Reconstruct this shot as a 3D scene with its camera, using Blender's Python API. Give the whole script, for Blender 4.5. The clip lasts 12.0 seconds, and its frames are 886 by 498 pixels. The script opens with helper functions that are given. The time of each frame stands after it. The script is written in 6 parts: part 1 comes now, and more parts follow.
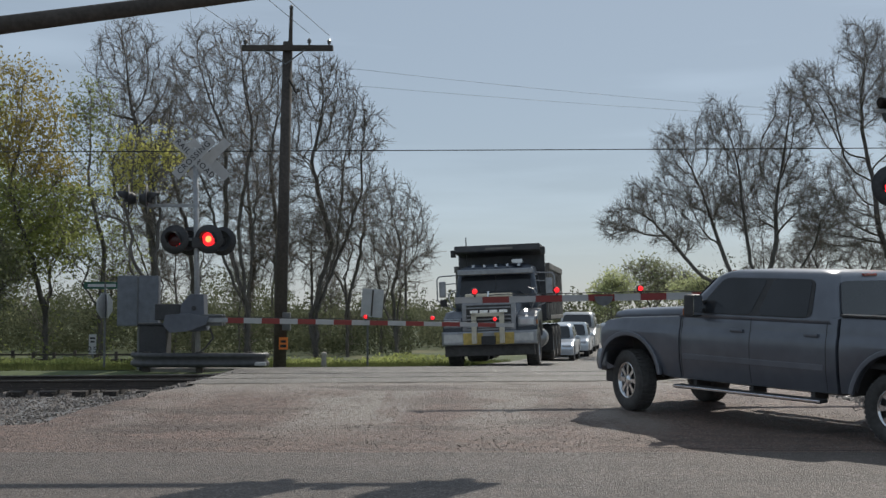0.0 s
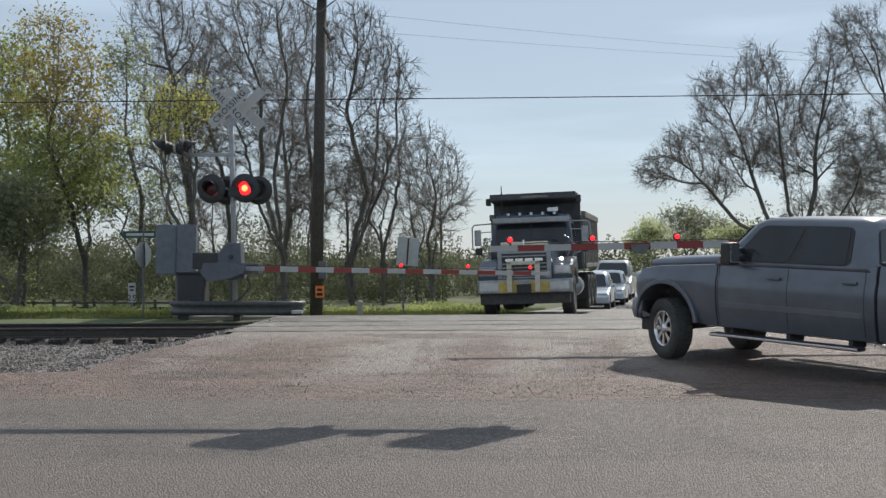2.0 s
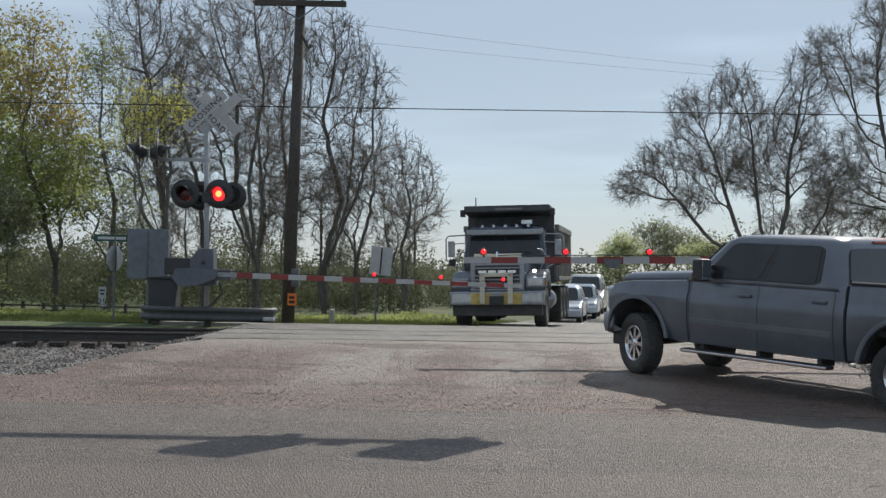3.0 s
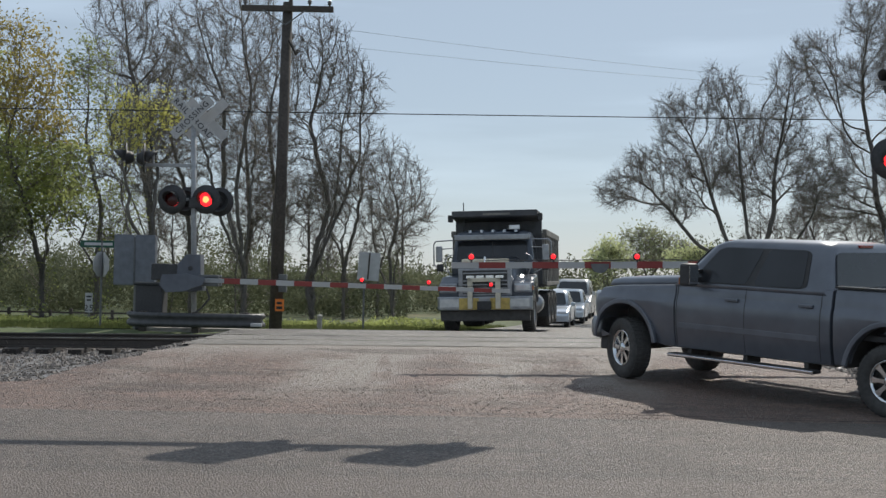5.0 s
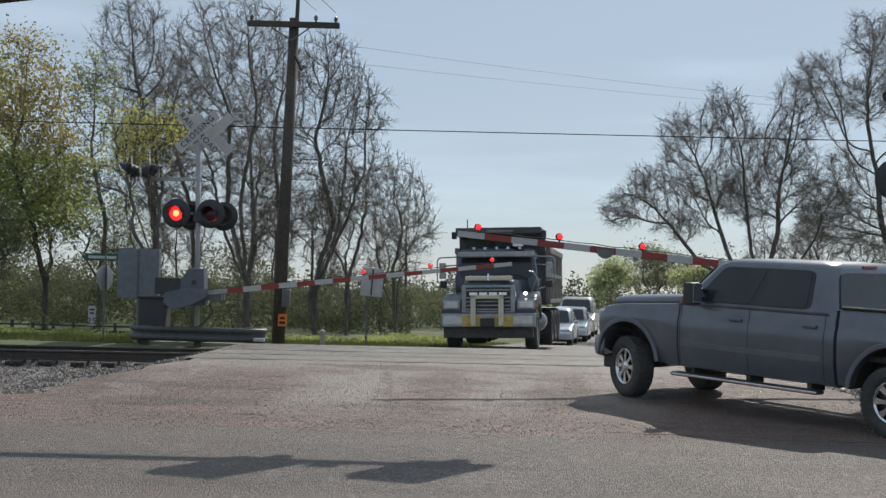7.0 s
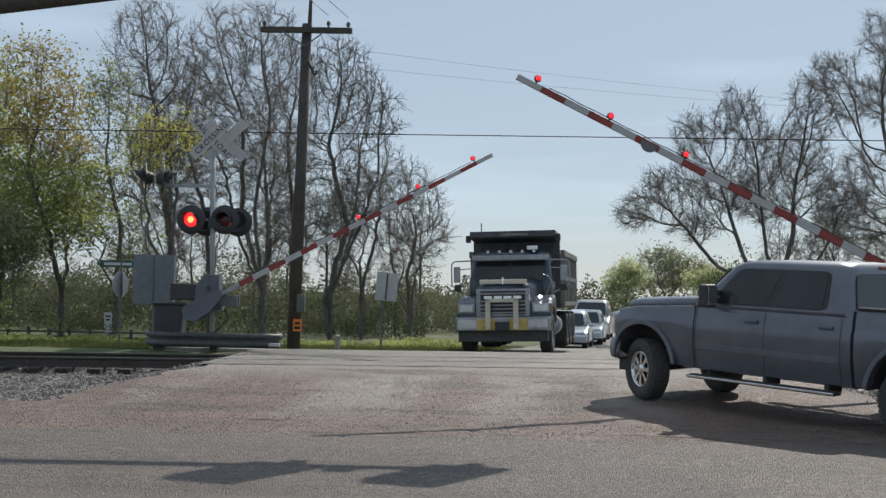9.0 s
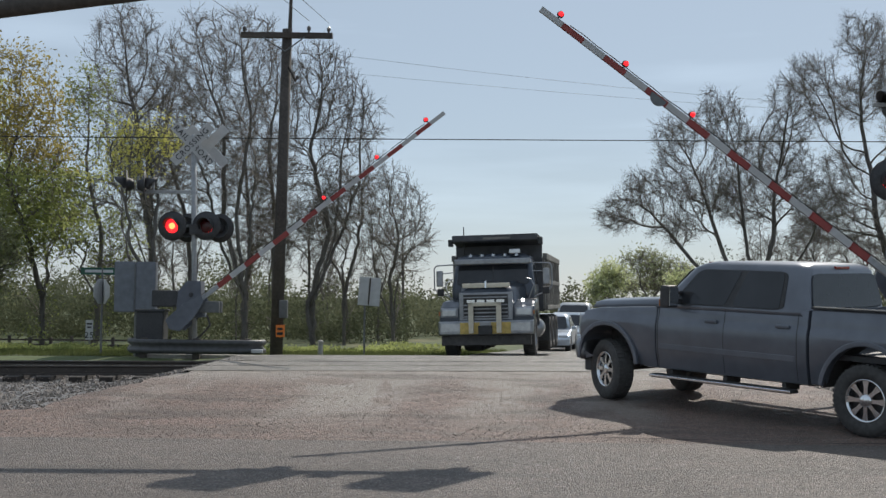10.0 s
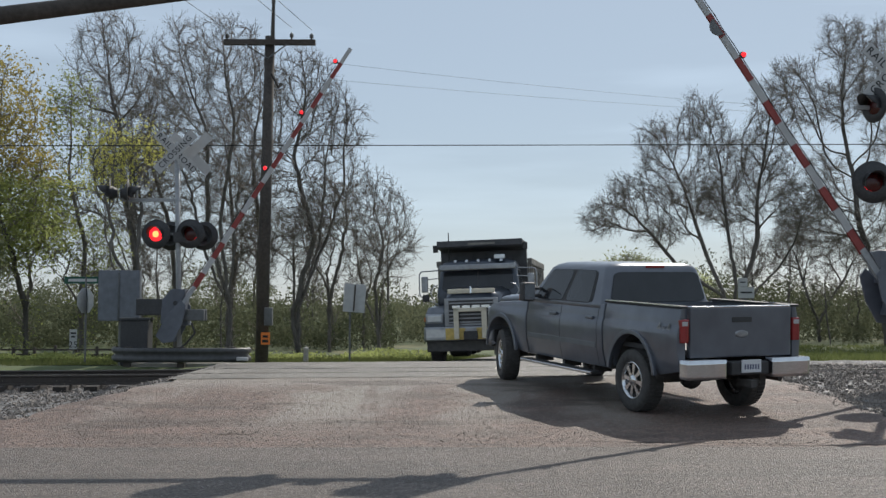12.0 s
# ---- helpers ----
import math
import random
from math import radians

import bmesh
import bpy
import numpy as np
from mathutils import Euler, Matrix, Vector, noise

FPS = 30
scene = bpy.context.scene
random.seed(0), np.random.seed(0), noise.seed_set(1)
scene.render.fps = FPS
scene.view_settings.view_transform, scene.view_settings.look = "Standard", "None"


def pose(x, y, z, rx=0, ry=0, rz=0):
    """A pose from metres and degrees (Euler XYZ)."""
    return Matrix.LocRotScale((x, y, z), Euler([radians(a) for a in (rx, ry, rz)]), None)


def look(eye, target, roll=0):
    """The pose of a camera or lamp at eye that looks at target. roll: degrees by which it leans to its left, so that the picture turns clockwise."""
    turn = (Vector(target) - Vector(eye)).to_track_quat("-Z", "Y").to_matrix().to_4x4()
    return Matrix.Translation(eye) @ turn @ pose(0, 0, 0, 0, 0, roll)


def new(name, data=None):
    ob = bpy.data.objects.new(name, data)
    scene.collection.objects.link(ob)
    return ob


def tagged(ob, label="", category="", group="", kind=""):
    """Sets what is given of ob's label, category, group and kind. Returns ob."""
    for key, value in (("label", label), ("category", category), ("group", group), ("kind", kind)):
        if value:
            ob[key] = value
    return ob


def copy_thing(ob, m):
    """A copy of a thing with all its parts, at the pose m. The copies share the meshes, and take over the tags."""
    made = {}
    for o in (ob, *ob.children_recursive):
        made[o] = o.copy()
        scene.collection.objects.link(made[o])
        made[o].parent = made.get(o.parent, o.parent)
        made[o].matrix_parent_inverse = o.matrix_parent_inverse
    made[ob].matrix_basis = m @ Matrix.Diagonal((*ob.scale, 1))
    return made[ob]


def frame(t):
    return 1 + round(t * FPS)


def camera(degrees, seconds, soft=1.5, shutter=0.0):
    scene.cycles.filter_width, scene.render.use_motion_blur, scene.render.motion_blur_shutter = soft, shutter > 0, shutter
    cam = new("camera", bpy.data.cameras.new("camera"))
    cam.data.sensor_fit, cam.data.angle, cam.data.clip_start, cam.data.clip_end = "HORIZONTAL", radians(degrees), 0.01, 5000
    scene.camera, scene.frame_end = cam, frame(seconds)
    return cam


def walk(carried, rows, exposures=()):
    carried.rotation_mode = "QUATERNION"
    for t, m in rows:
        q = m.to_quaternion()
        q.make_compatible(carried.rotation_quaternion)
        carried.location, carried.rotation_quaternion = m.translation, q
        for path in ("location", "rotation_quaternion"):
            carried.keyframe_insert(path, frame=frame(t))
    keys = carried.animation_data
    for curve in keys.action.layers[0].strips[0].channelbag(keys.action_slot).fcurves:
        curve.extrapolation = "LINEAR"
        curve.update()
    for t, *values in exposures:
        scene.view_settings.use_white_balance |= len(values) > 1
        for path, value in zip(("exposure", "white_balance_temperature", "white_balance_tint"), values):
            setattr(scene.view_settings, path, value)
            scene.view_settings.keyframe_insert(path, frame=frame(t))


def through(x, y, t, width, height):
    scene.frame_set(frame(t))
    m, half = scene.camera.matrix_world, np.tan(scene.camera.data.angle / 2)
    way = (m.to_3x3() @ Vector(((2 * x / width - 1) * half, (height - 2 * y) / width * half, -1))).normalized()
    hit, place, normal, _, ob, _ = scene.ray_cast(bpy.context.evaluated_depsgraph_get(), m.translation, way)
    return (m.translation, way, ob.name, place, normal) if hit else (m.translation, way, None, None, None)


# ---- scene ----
# ---- the camera ----
PATH = [
    (0.0, 92.999, -0.014, -0.001), (0.2, 92.817, -0.053, 0.319), (0.4, 92.411, -0.092, 0.491),
    (0.5, 92.069, -0.111, 0.607), (0.6, 91.373, 0.01, 0.727), (0.7, 90.452, 0.131, 1.022),
    (0.8, 89.305, 0.252, 1.431), (0.9, 88.104, 0.373, 1.722), (1.0, 86.756, 0.495, 1.809),
    (1.1, 86.162, 0.45, 1.891), (1.2, 86.674, 0.405, 1.833), (1.3, 87.186, 0.36, 1.718),
    (1.4, 87.756, 0.316, 1.603), (1.5, 88.445, 0.271, 1.51), (1.6, 88.959, 0.228, 1.544),
    (1.7, 89.476, 0.185, 1.601), (1.8, 89.821, 0.142, 1.715), (2.0, 90.442, 0.056, 1.755),
    (2.2, 90.613, -0.256, 1.811), (2.5, 90.779, -0.62, 0.933), (2.8, 90.887, -0.95, 0.551),
    (3.0, 90.978, -1.18, 0.426), (3.2, 91.178, -1.15, 0.249), (5.0, 91.247, -1.035, -0.181),
    (5.5, 91.28, -1.25, -0.128), (6.0, 91.432, -1.6, -0.297), (6.5, 91.669, -1.65, -0.277),
    (7.0, 92.065, -1.6, -0.019), (9.0, 92.245, -1.15, 0.704), (9.5, 92.396, -0.9, 0.328),
    (10.0, 92.465, -0.602, -0.147), (10.5, 92.524, -0.391, -0.501), (11.0, 92.756, -0.442, -0.866),
    (11.5, 92.827, -0.108, -0.994), (12.0, 92.755, -0.051, -0.878),
]

cam = camera(42.0, 12.0, soft=1.45)
walk(cam, [(t, pose(0, 0, 1.582, rx, ry, rz)) for t, rx, ry, rz in PATH], [(0, -0.19), (0.5, -0.04), (1.0, 0.18), (1.5, 0.22), (2.5, 0.12), (5.0, 0.08), (12, 0.09)])

# ---- light: a low spring sun ahead, a little to the right ----
SUN_EL, SUN_AZ = radians(40), radians(24)
world = bpy.data.worlds.new("world")
scene.world = world
world.use_nodes = True
wn = world.node_tree
sky = wn.nodes.new("ShaderNodeTexSky")
sky.sky_type, sky.sun_disc = "NISHITA", False
sky.sun_elevation, sky.sun_rotation = SUN_EL, SUN_AZ
sky.air_density, sky.dust_density, sky.ozone_density = 1.0, 0.3, 2.2
# a thin even haze over the whole sky, with faint drawn-out cloud in it
veil = wn.nodes.new("ShaderNodeTexNoise")
veil.inputs["Scale"].default_value, veil.inputs["Detail"].default_value = 2.2, 5
flat = wn.nodes.new("ShaderNodeMapping")
flat.inputs["Scale"].default_value = (1, 1, 9)
way = wn.nodes.new("ShaderNodeTexCoord")
wn.links.new(way.outputs["Generated"], flat.inputs["Vector"])
wn.links.new(flat.outputs[0], veil.inputs["Vector"])
span = wn.nodes.new("ShaderNodeMapRange")
span.inputs["From Min"].default_value, span.inputs["From Max"].default_value = 0.5, 0.75
span.inputs["To Min"].default_value, span.inputs["To Max"].default_value = 4.1, 5.5
wn.links.new(veil.outputs["Fac"], span.inputs["Value"])
haze = wn.nodes.new("ShaderNodeMix")
haze.data_type, haze.blend_type = "RGBA", "MULTIPLY"
haze.inputs["Factor"].default_value = 1.0
haze.inputs["A"].default_value = (0.80, 0.945, 1.10, 1)
wn.links.new(span.outputs[0], haze.inputs["B"])
both = wn.nodes.new("ShaderNodeMix")
both.data_type = "RGBA"
both.inputs["Factor"].default_value = 0.8
wn.links.new(sky.outputs[0], both.inputs["A"])
wn.links.new(haze.outputs["Result"], both.inputs["B"])
wn.nodes["Background"].inputs[1].default_value = 0.122
wn.links.new(both.outputs["Result"], wn.nodes["Background"].inputs[0])
sun = new("sun", bpy.data.lights.new("sun", "SUN"))
sun.data.energy, sun.data.angle, sun.data.color = 3.4, radians(0.4), (1.0, 0.94, 0.85)
SUN_WAY = Vector((math.sin(SUN_AZ) * math.cos(SUN_EL), math.cos(SUN_AZ) * math.cos(SUN_EL), math.sin(SUN_EL)))
sun.matrix_basis = look(SUN_WAY * 60, (0, 0, 0))


# ---- materials ----
def material(name, colour, rough=0.7, scale=8.0, vary=0.25, bump=0.0, metal=0.0, second=None, glow=None, power=0.0, stains=0.0, coat=0.0, alike=0.0, chips=0.0):
    """A worn surface: colour broken up at two scales, fine relief, and now and then stains of a second colour."""
    m = bpy.data.materials.new(name)
    m.use_nodes = True
    nt = m.node_tree
    b = nt.nodes["Principled BSDF"]
    b.inputs["Roughness"].default_value, b.inputs["Metallic"].default_value = rough, metal
    b.inputs["Coat Weight"].default_value = coat
    b.inputs["Coat Roughness"].default_value = 0.12
    if glow:
        b.inputs["Emission Color"].default_value, b.inputs["Emission Strength"].default_value = (*glow, 1), power
    co = nt.nodes.new("ShaderNodeTexCoord")
    fine, broad = nt.nodes.new("ShaderNodeTexNoise"), nt.nodes.new("ShaderNodeTexNoise")
    for n, s, d in ((fine, scale, 6), (broad, scale * 0.13, 4)):
        n.inputs["Scale"].default_value, n.inputs["Detail"].default_value = s, d
        nt.links.new(co.outputs["Object"], n.inputs["Vector"])
    add = nt.nodes.new("ShaderNodeMath")
    add.operation = "ADD"
    nt.links.new(fine.outputs["Fac"], add.inputs[0])
    nt.links.new(broad.outputs["Fac"], add.inputs[1])
    ramp = nt.nodes.new("ShaderNodeMapRange")
    ramp.inputs["From Min"].default_value, ramp.inputs["From Max"].default_value = 0.65, 1.35
    ramp.inputs["To Min"].default_value, ramp.inputs["To Max"].default_value = 1 - vary, 1 + vary
    nt.links.new(add.outputs[0], ramp.inputs["Value"])
    last = ramp.outputs[0]
    if alike:
        info, spread, mul = nt.nodes.new("ShaderNodeObjectInfo"), nt.nodes.new("ShaderNodeMapRange"), nt.nodes.new("ShaderNodeMath")
        spread.inputs["To Min"].default_value, spread.inputs["To Max"].default_value = 1 - alike, 1 + alike
        mul.operation = "MULTIPLY"
        nt.links.new(info.outputs["Random"], spread.inputs["Value"])
        nt.links.new(spread.outputs[0], mul.inputs[0])
        nt.links.new(last, mul.inputs[1])
        last = mul.outputs[0]
    cells = None
    if chips:
        cells, bright, mul = nt.nodes.new("ShaderNodeTexVoronoi"), nt.nodes.new("ShaderNodeMapRange"), nt.nodes.new("ShaderNodeMath")
        cells.inputs["Scale"].default_value = chips
        nt.links.new(co.outputs["Object"], cells.inputs["Vector"])
        bright.inputs["To Min"].default_value, bright.inputs["To Max"].default_value = 0.4, 1.6
        mul.operation = "MULTIPLY"
        sep = nt.nodes.new("ShaderNodeSeparateColor")
        nt.links.new(cells.outputs["Color"], sep.inputs[0])
        nt.links.new(sep.outputs[0], bright.inputs["Value"])
        nt.links.new(bright.outputs[0], mul.inputs[0])
        # a few chips lie flat and catch the sun
        gloss = nt.nodes.new("ShaderNodeMapRange")
        gloss.inputs["From Min"].default_value, gloss.inputs["From Max"].default_value = 0.82, 0.95
        gloss.inputs["To Min"].default_value, gloss.inputs["To Max"].default_value = rough, 0.28
        nt.links.new(sep.outputs[1], gloss.inputs["Value"])
        nt.links.new(gloss.outputs[0], b.inputs["Roughness"])
        nt.links.new(last, mul.inputs[1])
        last = mul.outputs[0]
    mix = nt.nodes.new("ShaderNodeMix")
    mix.data_type, mix.blend_type = "RGBA", "MULTIPLY"
    mix.inputs["Factor"].default_value = 1.0
    mix.inputs["A"].default_value = (*colour, 1)
    nt.links.new(last, mix.inputs["B"])
    out = mix.outputs["Result"]
    if second:
        patch, edge, blend = nt.nodes.new("ShaderNodeTexNoise"), nt.nodes.new("ShaderNodeMapRange"), nt.nodes.new("ShaderNodeMix")
        patch.inputs["Scale"].default_value, patch.inputs["Detail"].default_value = scale * 0.06, 8
        nt.links.new(co.outputs["Object"], patch.inputs["Vector"])
        edge.inputs["From Min"].default_value, edge.inputs["From Max"].default_value = 0.62 - stains * 0.3, 0.72 - stains * 0.2
        nt.links.new(patch.outputs["Fac"], edge.inputs["Value"])
        blend.data_type = "RGBA"
        blend.inputs["B"].default_value = (*second, 1)
        nt.links.new(edge.outputs[0], blend.inputs["Factor"])
        nt.links.new(out, blend.inputs["A"])
        out = blend.outputs["Result"]
    nt.links.new(out, b.inputs["Base Color"])
    if bump:
        bp = nt.nodes.new("ShaderNodeBump")
        bp.inputs["Strength"].default_value, bp.inputs["Distance"].default_value = bump, 0.02
        nt.links.new(cells.outputs["Distance"] if cells else fine.outputs["Fac"], bp.inputs["Height"])
        bp.invert = bool(cells)
        nt.links.new(bp.outputs[0], b.inputs["Normal"])
    return m


def paving_material(name, colour, second, pale, chips, streak, tracks=False, band=None):
    """Worn asphalt: stone chips, stains drawn out along the traffic, and pale dusty wheel tracks or one polished band."""
    m = material(name, colour, 0.7, 6, 0.32, 1.0, chips=chips)
    nt = m.node_tree
    b = nt.nodes["Principled BSDF"]
    co = nt.nodes.new("ShaderNodeTexCoord")

    def noise_at(scale, detail, stretch, turn=0.0, rough=0.55):
        mp, n = nt.nodes.new("ShaderNodeMapping"), nt.nodes.new("ShaderNodeTexNoise")
        mp.inputs["Scale"].default_value, mp.inputs["Rotation"].default_value = (*stretch, 1), (0, 0, radians(turn))
        n.inputs["Scale"].default_value, n.inputs["Detail"].default_value, n.inputs["Roughness"].default_value = scale, detail, rough
        nt.links.new(co.outputs["Object"], mp.inputs["Vector"])
        nt.links.new(mp.outputs[0], n.inputs["Vector"])
        return n.outputs["Fac"]

    def ramp(src, lo, hi, a=0.0, z=1.0):
        r = nt.nodes.new("ShaderNodeMapRange")
        r.interpolation_type = "SMOOTHSTEP"
        for k, v in (("From Min", lo), ("From Max", hi), ("To Min", a), ("To Max", z)):
            r.inputs[k].default_value = v
        nt.links.new(src, r.inputs["Value"])
        return r.outputs[0]

    def sums(op, a, c):
        q = nt.nodes.new("ShaderNodeMath")
        q.operation = op
        for i, v in enumerate((a, c)):
            if isinstance(v, (int, float)):
                q.inputs[i].default_value = v
            else:
                nt.links.new(v, q.inputs[i])
        return q.outputs[0]

    def over(under, top, fac, blend="MIX"):
        x = nt.nodes.new("ShaderNodeMix")
        x.data_type, x.blend_type = "RGBA", blend
        nt.links.new(fac, x.inputs["Factor"])
        nt.links.new(under, x.inputs["A"])
        x.inputs["B"].default_value = (*top, 1)
        return x.outputs["Result"]

    out = b.inputs["Base Color"].links[0].from_socket
    out = over(out, second, ramp(noise_at(0.9, 9, streak, 0, 0.65), 0.47, 0.62, 0, 0.75))
    sep = nt.nodes.new("ShaderNodeSeparateXYZ")
    nt.links.new(co.outputs["Object"], sep.inputs[0])
    wob = noise_at(0.7, 5, (1, 1))
    if tracks:
        # dusty ways worn by turning wheels, fanning out from the crossing
        lean = sums("ADD", sums("MULTIPLY", sums("SUBTRACT", 21.0, sep.outputs[1]), 0.16), sep.outputs[0])
        lean = sums("ADD", lean, sums("MULTIPLY", sums("SUBTRACT", wob, 0.5), 2.2))
        for mid, half, most in ((-0.5, 1.15, 1.0), (1.6, 0.75, 0.85), (3.3, 0.7, 0.75), (-3.4, 0.5, 0.5)):
            way = ramp(sums("ABSOLUTE", sums("SUBTRACT", lean, mid), 0), half, half * 0.25, 0, most)
            worn = sums("MULTIPLY", way, ramp(noise_at(1.6, 7, (2.2, 0.4), 9), 0.3, 0.52, 0.3, 1))
            out = over(out, pale, sums("MULTIPLY", worn, ramp(sep.outputs[1], 13.2, 16.5)))
        top = ramp(sums("ADD", sums("ADD", sep.outputs[1], sums("MULTIPLY", sep.outputs[0], -0.13)), sums("MULTIPLY", wob, 1.6)), 18.6, 20.6, 0, 0.9)
        out = over(out, pale, top)
        out = over(out, (0.075, 0.052, 0.042), ramp(noise_at(0.55, 9, (0.6, 1.5), 0, 0.7), 0.53, 0.62, 0, 0.6))
    if band:
        y = sums("ADD", sep.outputs[1], sums("MULTIPLY", sums("SUBTRACT", wob, 0.5), 0.5))
        for lo, hi, most in band:
            out = over(out, pale, sums("MULTIPLY", ramp(y, lo - 0.25, lo + 0.1, 0, most), ramp(y, hi - 0.1, hi + 0.35, 1, 0)))
    nt.links.new(out, b.inputs["Base Color"])
    return m


def leaf_material(name, colour, through=0.5):
    m = material(name, colour, 0.9, 0.7, 0.45, alike=0.2)
    nt = m.node_tree
    b = nt.nodes["Principled BSDF"]
    b.inputs["Specular IOR Level"].default_value = 0.12
    tr, mix = nt.nodes.new("ShaderNodeBsdfTranslucent"), nt.nodes.new("ShaderNodeMixShader")
    mix.inputs[0].default_value = through
    src = b.inputs["Base Color"].links[0].from_socket
    nt.links.new(src, tr.inputs["Color"])
    nt.links.new(b.outputs[0], mix.inputs[1])
    nt.links.new(tr.outputs[0], mix.inputs[2])
    nt.links.new(mix.outputs[0], nt.nodes["Material Output"].inputs["Surface"])
    return m


M = dict(
    asphalt=paving_material("asphalt", (0.138, 0.114, 0.098), (0.104, 0.087, 0.076), (0.16, 0.13, 0.111), 62, (0.12, 1.3), band=((4.0, 8.9, 0.8), (11.9, 12.5, 0.5))),
    apron=paving_material("worn_apron", (0.182, 0.124, 0.099), (0.125, 0.09, 0.074), (0.30, 0.26, 0.222), 56, (0.45, 1.0), tracks=True),
    oldroad=material("old_asphalt", (0.19, 0.175, 0.155), 0.75, 7, 0.3, 0.5, chips=75, second=(0.10, 0.09, 0.08), stains=0.2),
    tar=material("tar", (0.03, 0.028, 0.026), 1.0, 50, 0.3, 0.2),
    grass=material("grass", (0.075, 0.098, 0.032), 0.9, 6, 0.45, 0.5, second=(0.14, 0.13, 0.05), stains=0.3),
    blade=leaf_material("grass_blade", (0.13, 0.15, 0.055)),
    ballast=material("ballast", (0.15, 0.145, 0.142), 0.9, 5, 0.5, 1.0, chips=20, second=(0.12, 0.09, 0.075), stains=0.3),
    stone=material("crushed_stone", (0.19, 0.165, 0.145), 0.85, 9, 0.5, 0.3),
    rail=material("rusty_rail", (0.055, 0.045, 0.039), 0.7, 20, 0.3, 0.3),
    railtop=material("polished_rail_head", (0.45, 0.43, 0.41), 0.25, 30, 0.15, 0.0, 1.0),
    tie=material("creosote_tie", (0.03, 0.025, 0.022), 0.9, 18, 0.4, 0.6),
    pole=material("weathered_pole", (0.07, 0.06, 0.053), 0.9, 14, 0.35, 0.5),
    bark=material("bark", (0.13, 0.118, 0.108), 0.95, 6, 0.35, 0.6, alike=0.2),
    twig=material("twigs", (0.19, 0.168, 0.15), 0.9, 3, 0.3, alike=0.15),
    leaf=leaf_material("spring_leaves", (0.36, 0.40, 0.15), 0.68),
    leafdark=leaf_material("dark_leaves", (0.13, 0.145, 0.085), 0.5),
    leafpale=leaf_material("pale_leaves", (0.30, 0.32, 0.19), 0.6),
    leafmuted=leaf_material("muted_leaves", (0.145, 0.155, 0.095), 0.5),
    leafbronze=leaf_material("bronze_leaves", (0.36, 0.30, 0.10), 0.65),
    leafspring=leaf_material("light_spring_leaves", (0.46, 0.49, 0.27), 0.65),
    leafgold=leaf_material("yellow_leaves", (0.55, 0.52, 0.16), 0.6),
    aluminium=material("dull_aluminium", (0.34, 0.35, 0.36), 0.65, 12, 0.2, 0.1, 0.3),
    galv=material("galvanised_steel", (0.14, 0.145, 0.15), 0.55, 9, 0.25, 0.1, 0.4),
    greypaint=material("grey_cabinet_paint", (0.11, 0.12, 0.145), 0.5, 6, 0.2, 0.05),
    black=material("flat_black", (0.045, 0.045, 0.048), 0.6, 20, 0.3),
    white=material("white_sheeting", (0.42, 0.42, 0.42), 0.5, 5, 0.1),
    red=material("red_sheeting", (0.25, 0.04, 0.035), 0.5, 5, 0.15),
    letters=material("black_letters", (0.015, 0.015, 0.016), 0.6, 20, 0.2),
    lit=material("lit_red_lens", (0.6, 0.02, 0.01), 0.3, 40, 0.1, glow=(1.0, 0.02, 0.03), power=1.6),
    hot=material("lit_lamp_core", (0.9, 0.2, 0.05), 0.3, 40, 0.1, glow=(1.0, 0.20, 0.06), power=3.5),
    dim=material("dark_red_lens", (0.06, 0.006, 0.006), 0.25, 40, 0.1),
    orange=material("orange_sign", (0.75, 0.20, 0.03), 0.5, 10, 0.1),
    signback=material("sign_back", (0.42, 0.43, 0.44), 0.5, 8, 0.15, 0, 0.3),
    concrete=material("concrete", (0.36, 0.34, 0.31), 0.85, 12, 0.25, 0.3),
    wire=material("wire", (0.03, 0.03, 0.032), 0.6, 10, 0.1),
    porcelain=material("insulator", (0.10, 0.09, 0.085), 0.2, 10, 0.1),
)


# ---- building helpers ----
def mesh_of(name, verts, faces, mat, smooth=False):
    me = bpy.data.meshes.new(name)
    me.from_pydata([tuple(v) for v in verts], [], faces)
    for m in mat if isinstance(mat, (list, tuple)) else [mat]:
        me.materials.append(m)
    if smooth:
        me.polygons.foreach_set("use_smooth", [True] * len(me.polygons))
    me.update()
    return me


def part(name, bm, mat, parent=None, label="", smooth=False):
    """Link a bmesh (or a mesh) as one object, under a thing or part."""
    if isinstance(bm, bmesh.types.BMesh):
        me = bpy.data.meshes.new(name)
        bm.to_mesh(me)
        bm.free()
        for m in mat if isinstance(mat, (list, tuple)) else [mat]:
            me.materials.append(m)
        if smooth:
            me.polygons.foreach_set("use_smooth", [True] * len(me.polygons))
        if smooth == "edges":
            me.set_sharp_from_angle(angle=radians(32))
    else:
        me = bm
    ob = new(name, me)
    if parent is not None:
        ob.parent = parent
    if label:
        tagged(ob, label)
    return ob


def thing(name, label, category, m=Matrix(), group="", kind=""):
    ob = new(name)
    ob.empty_display_size = 0.2
    ob.matrix_basis = m
    return tagged(ob, label, category, group, kind)


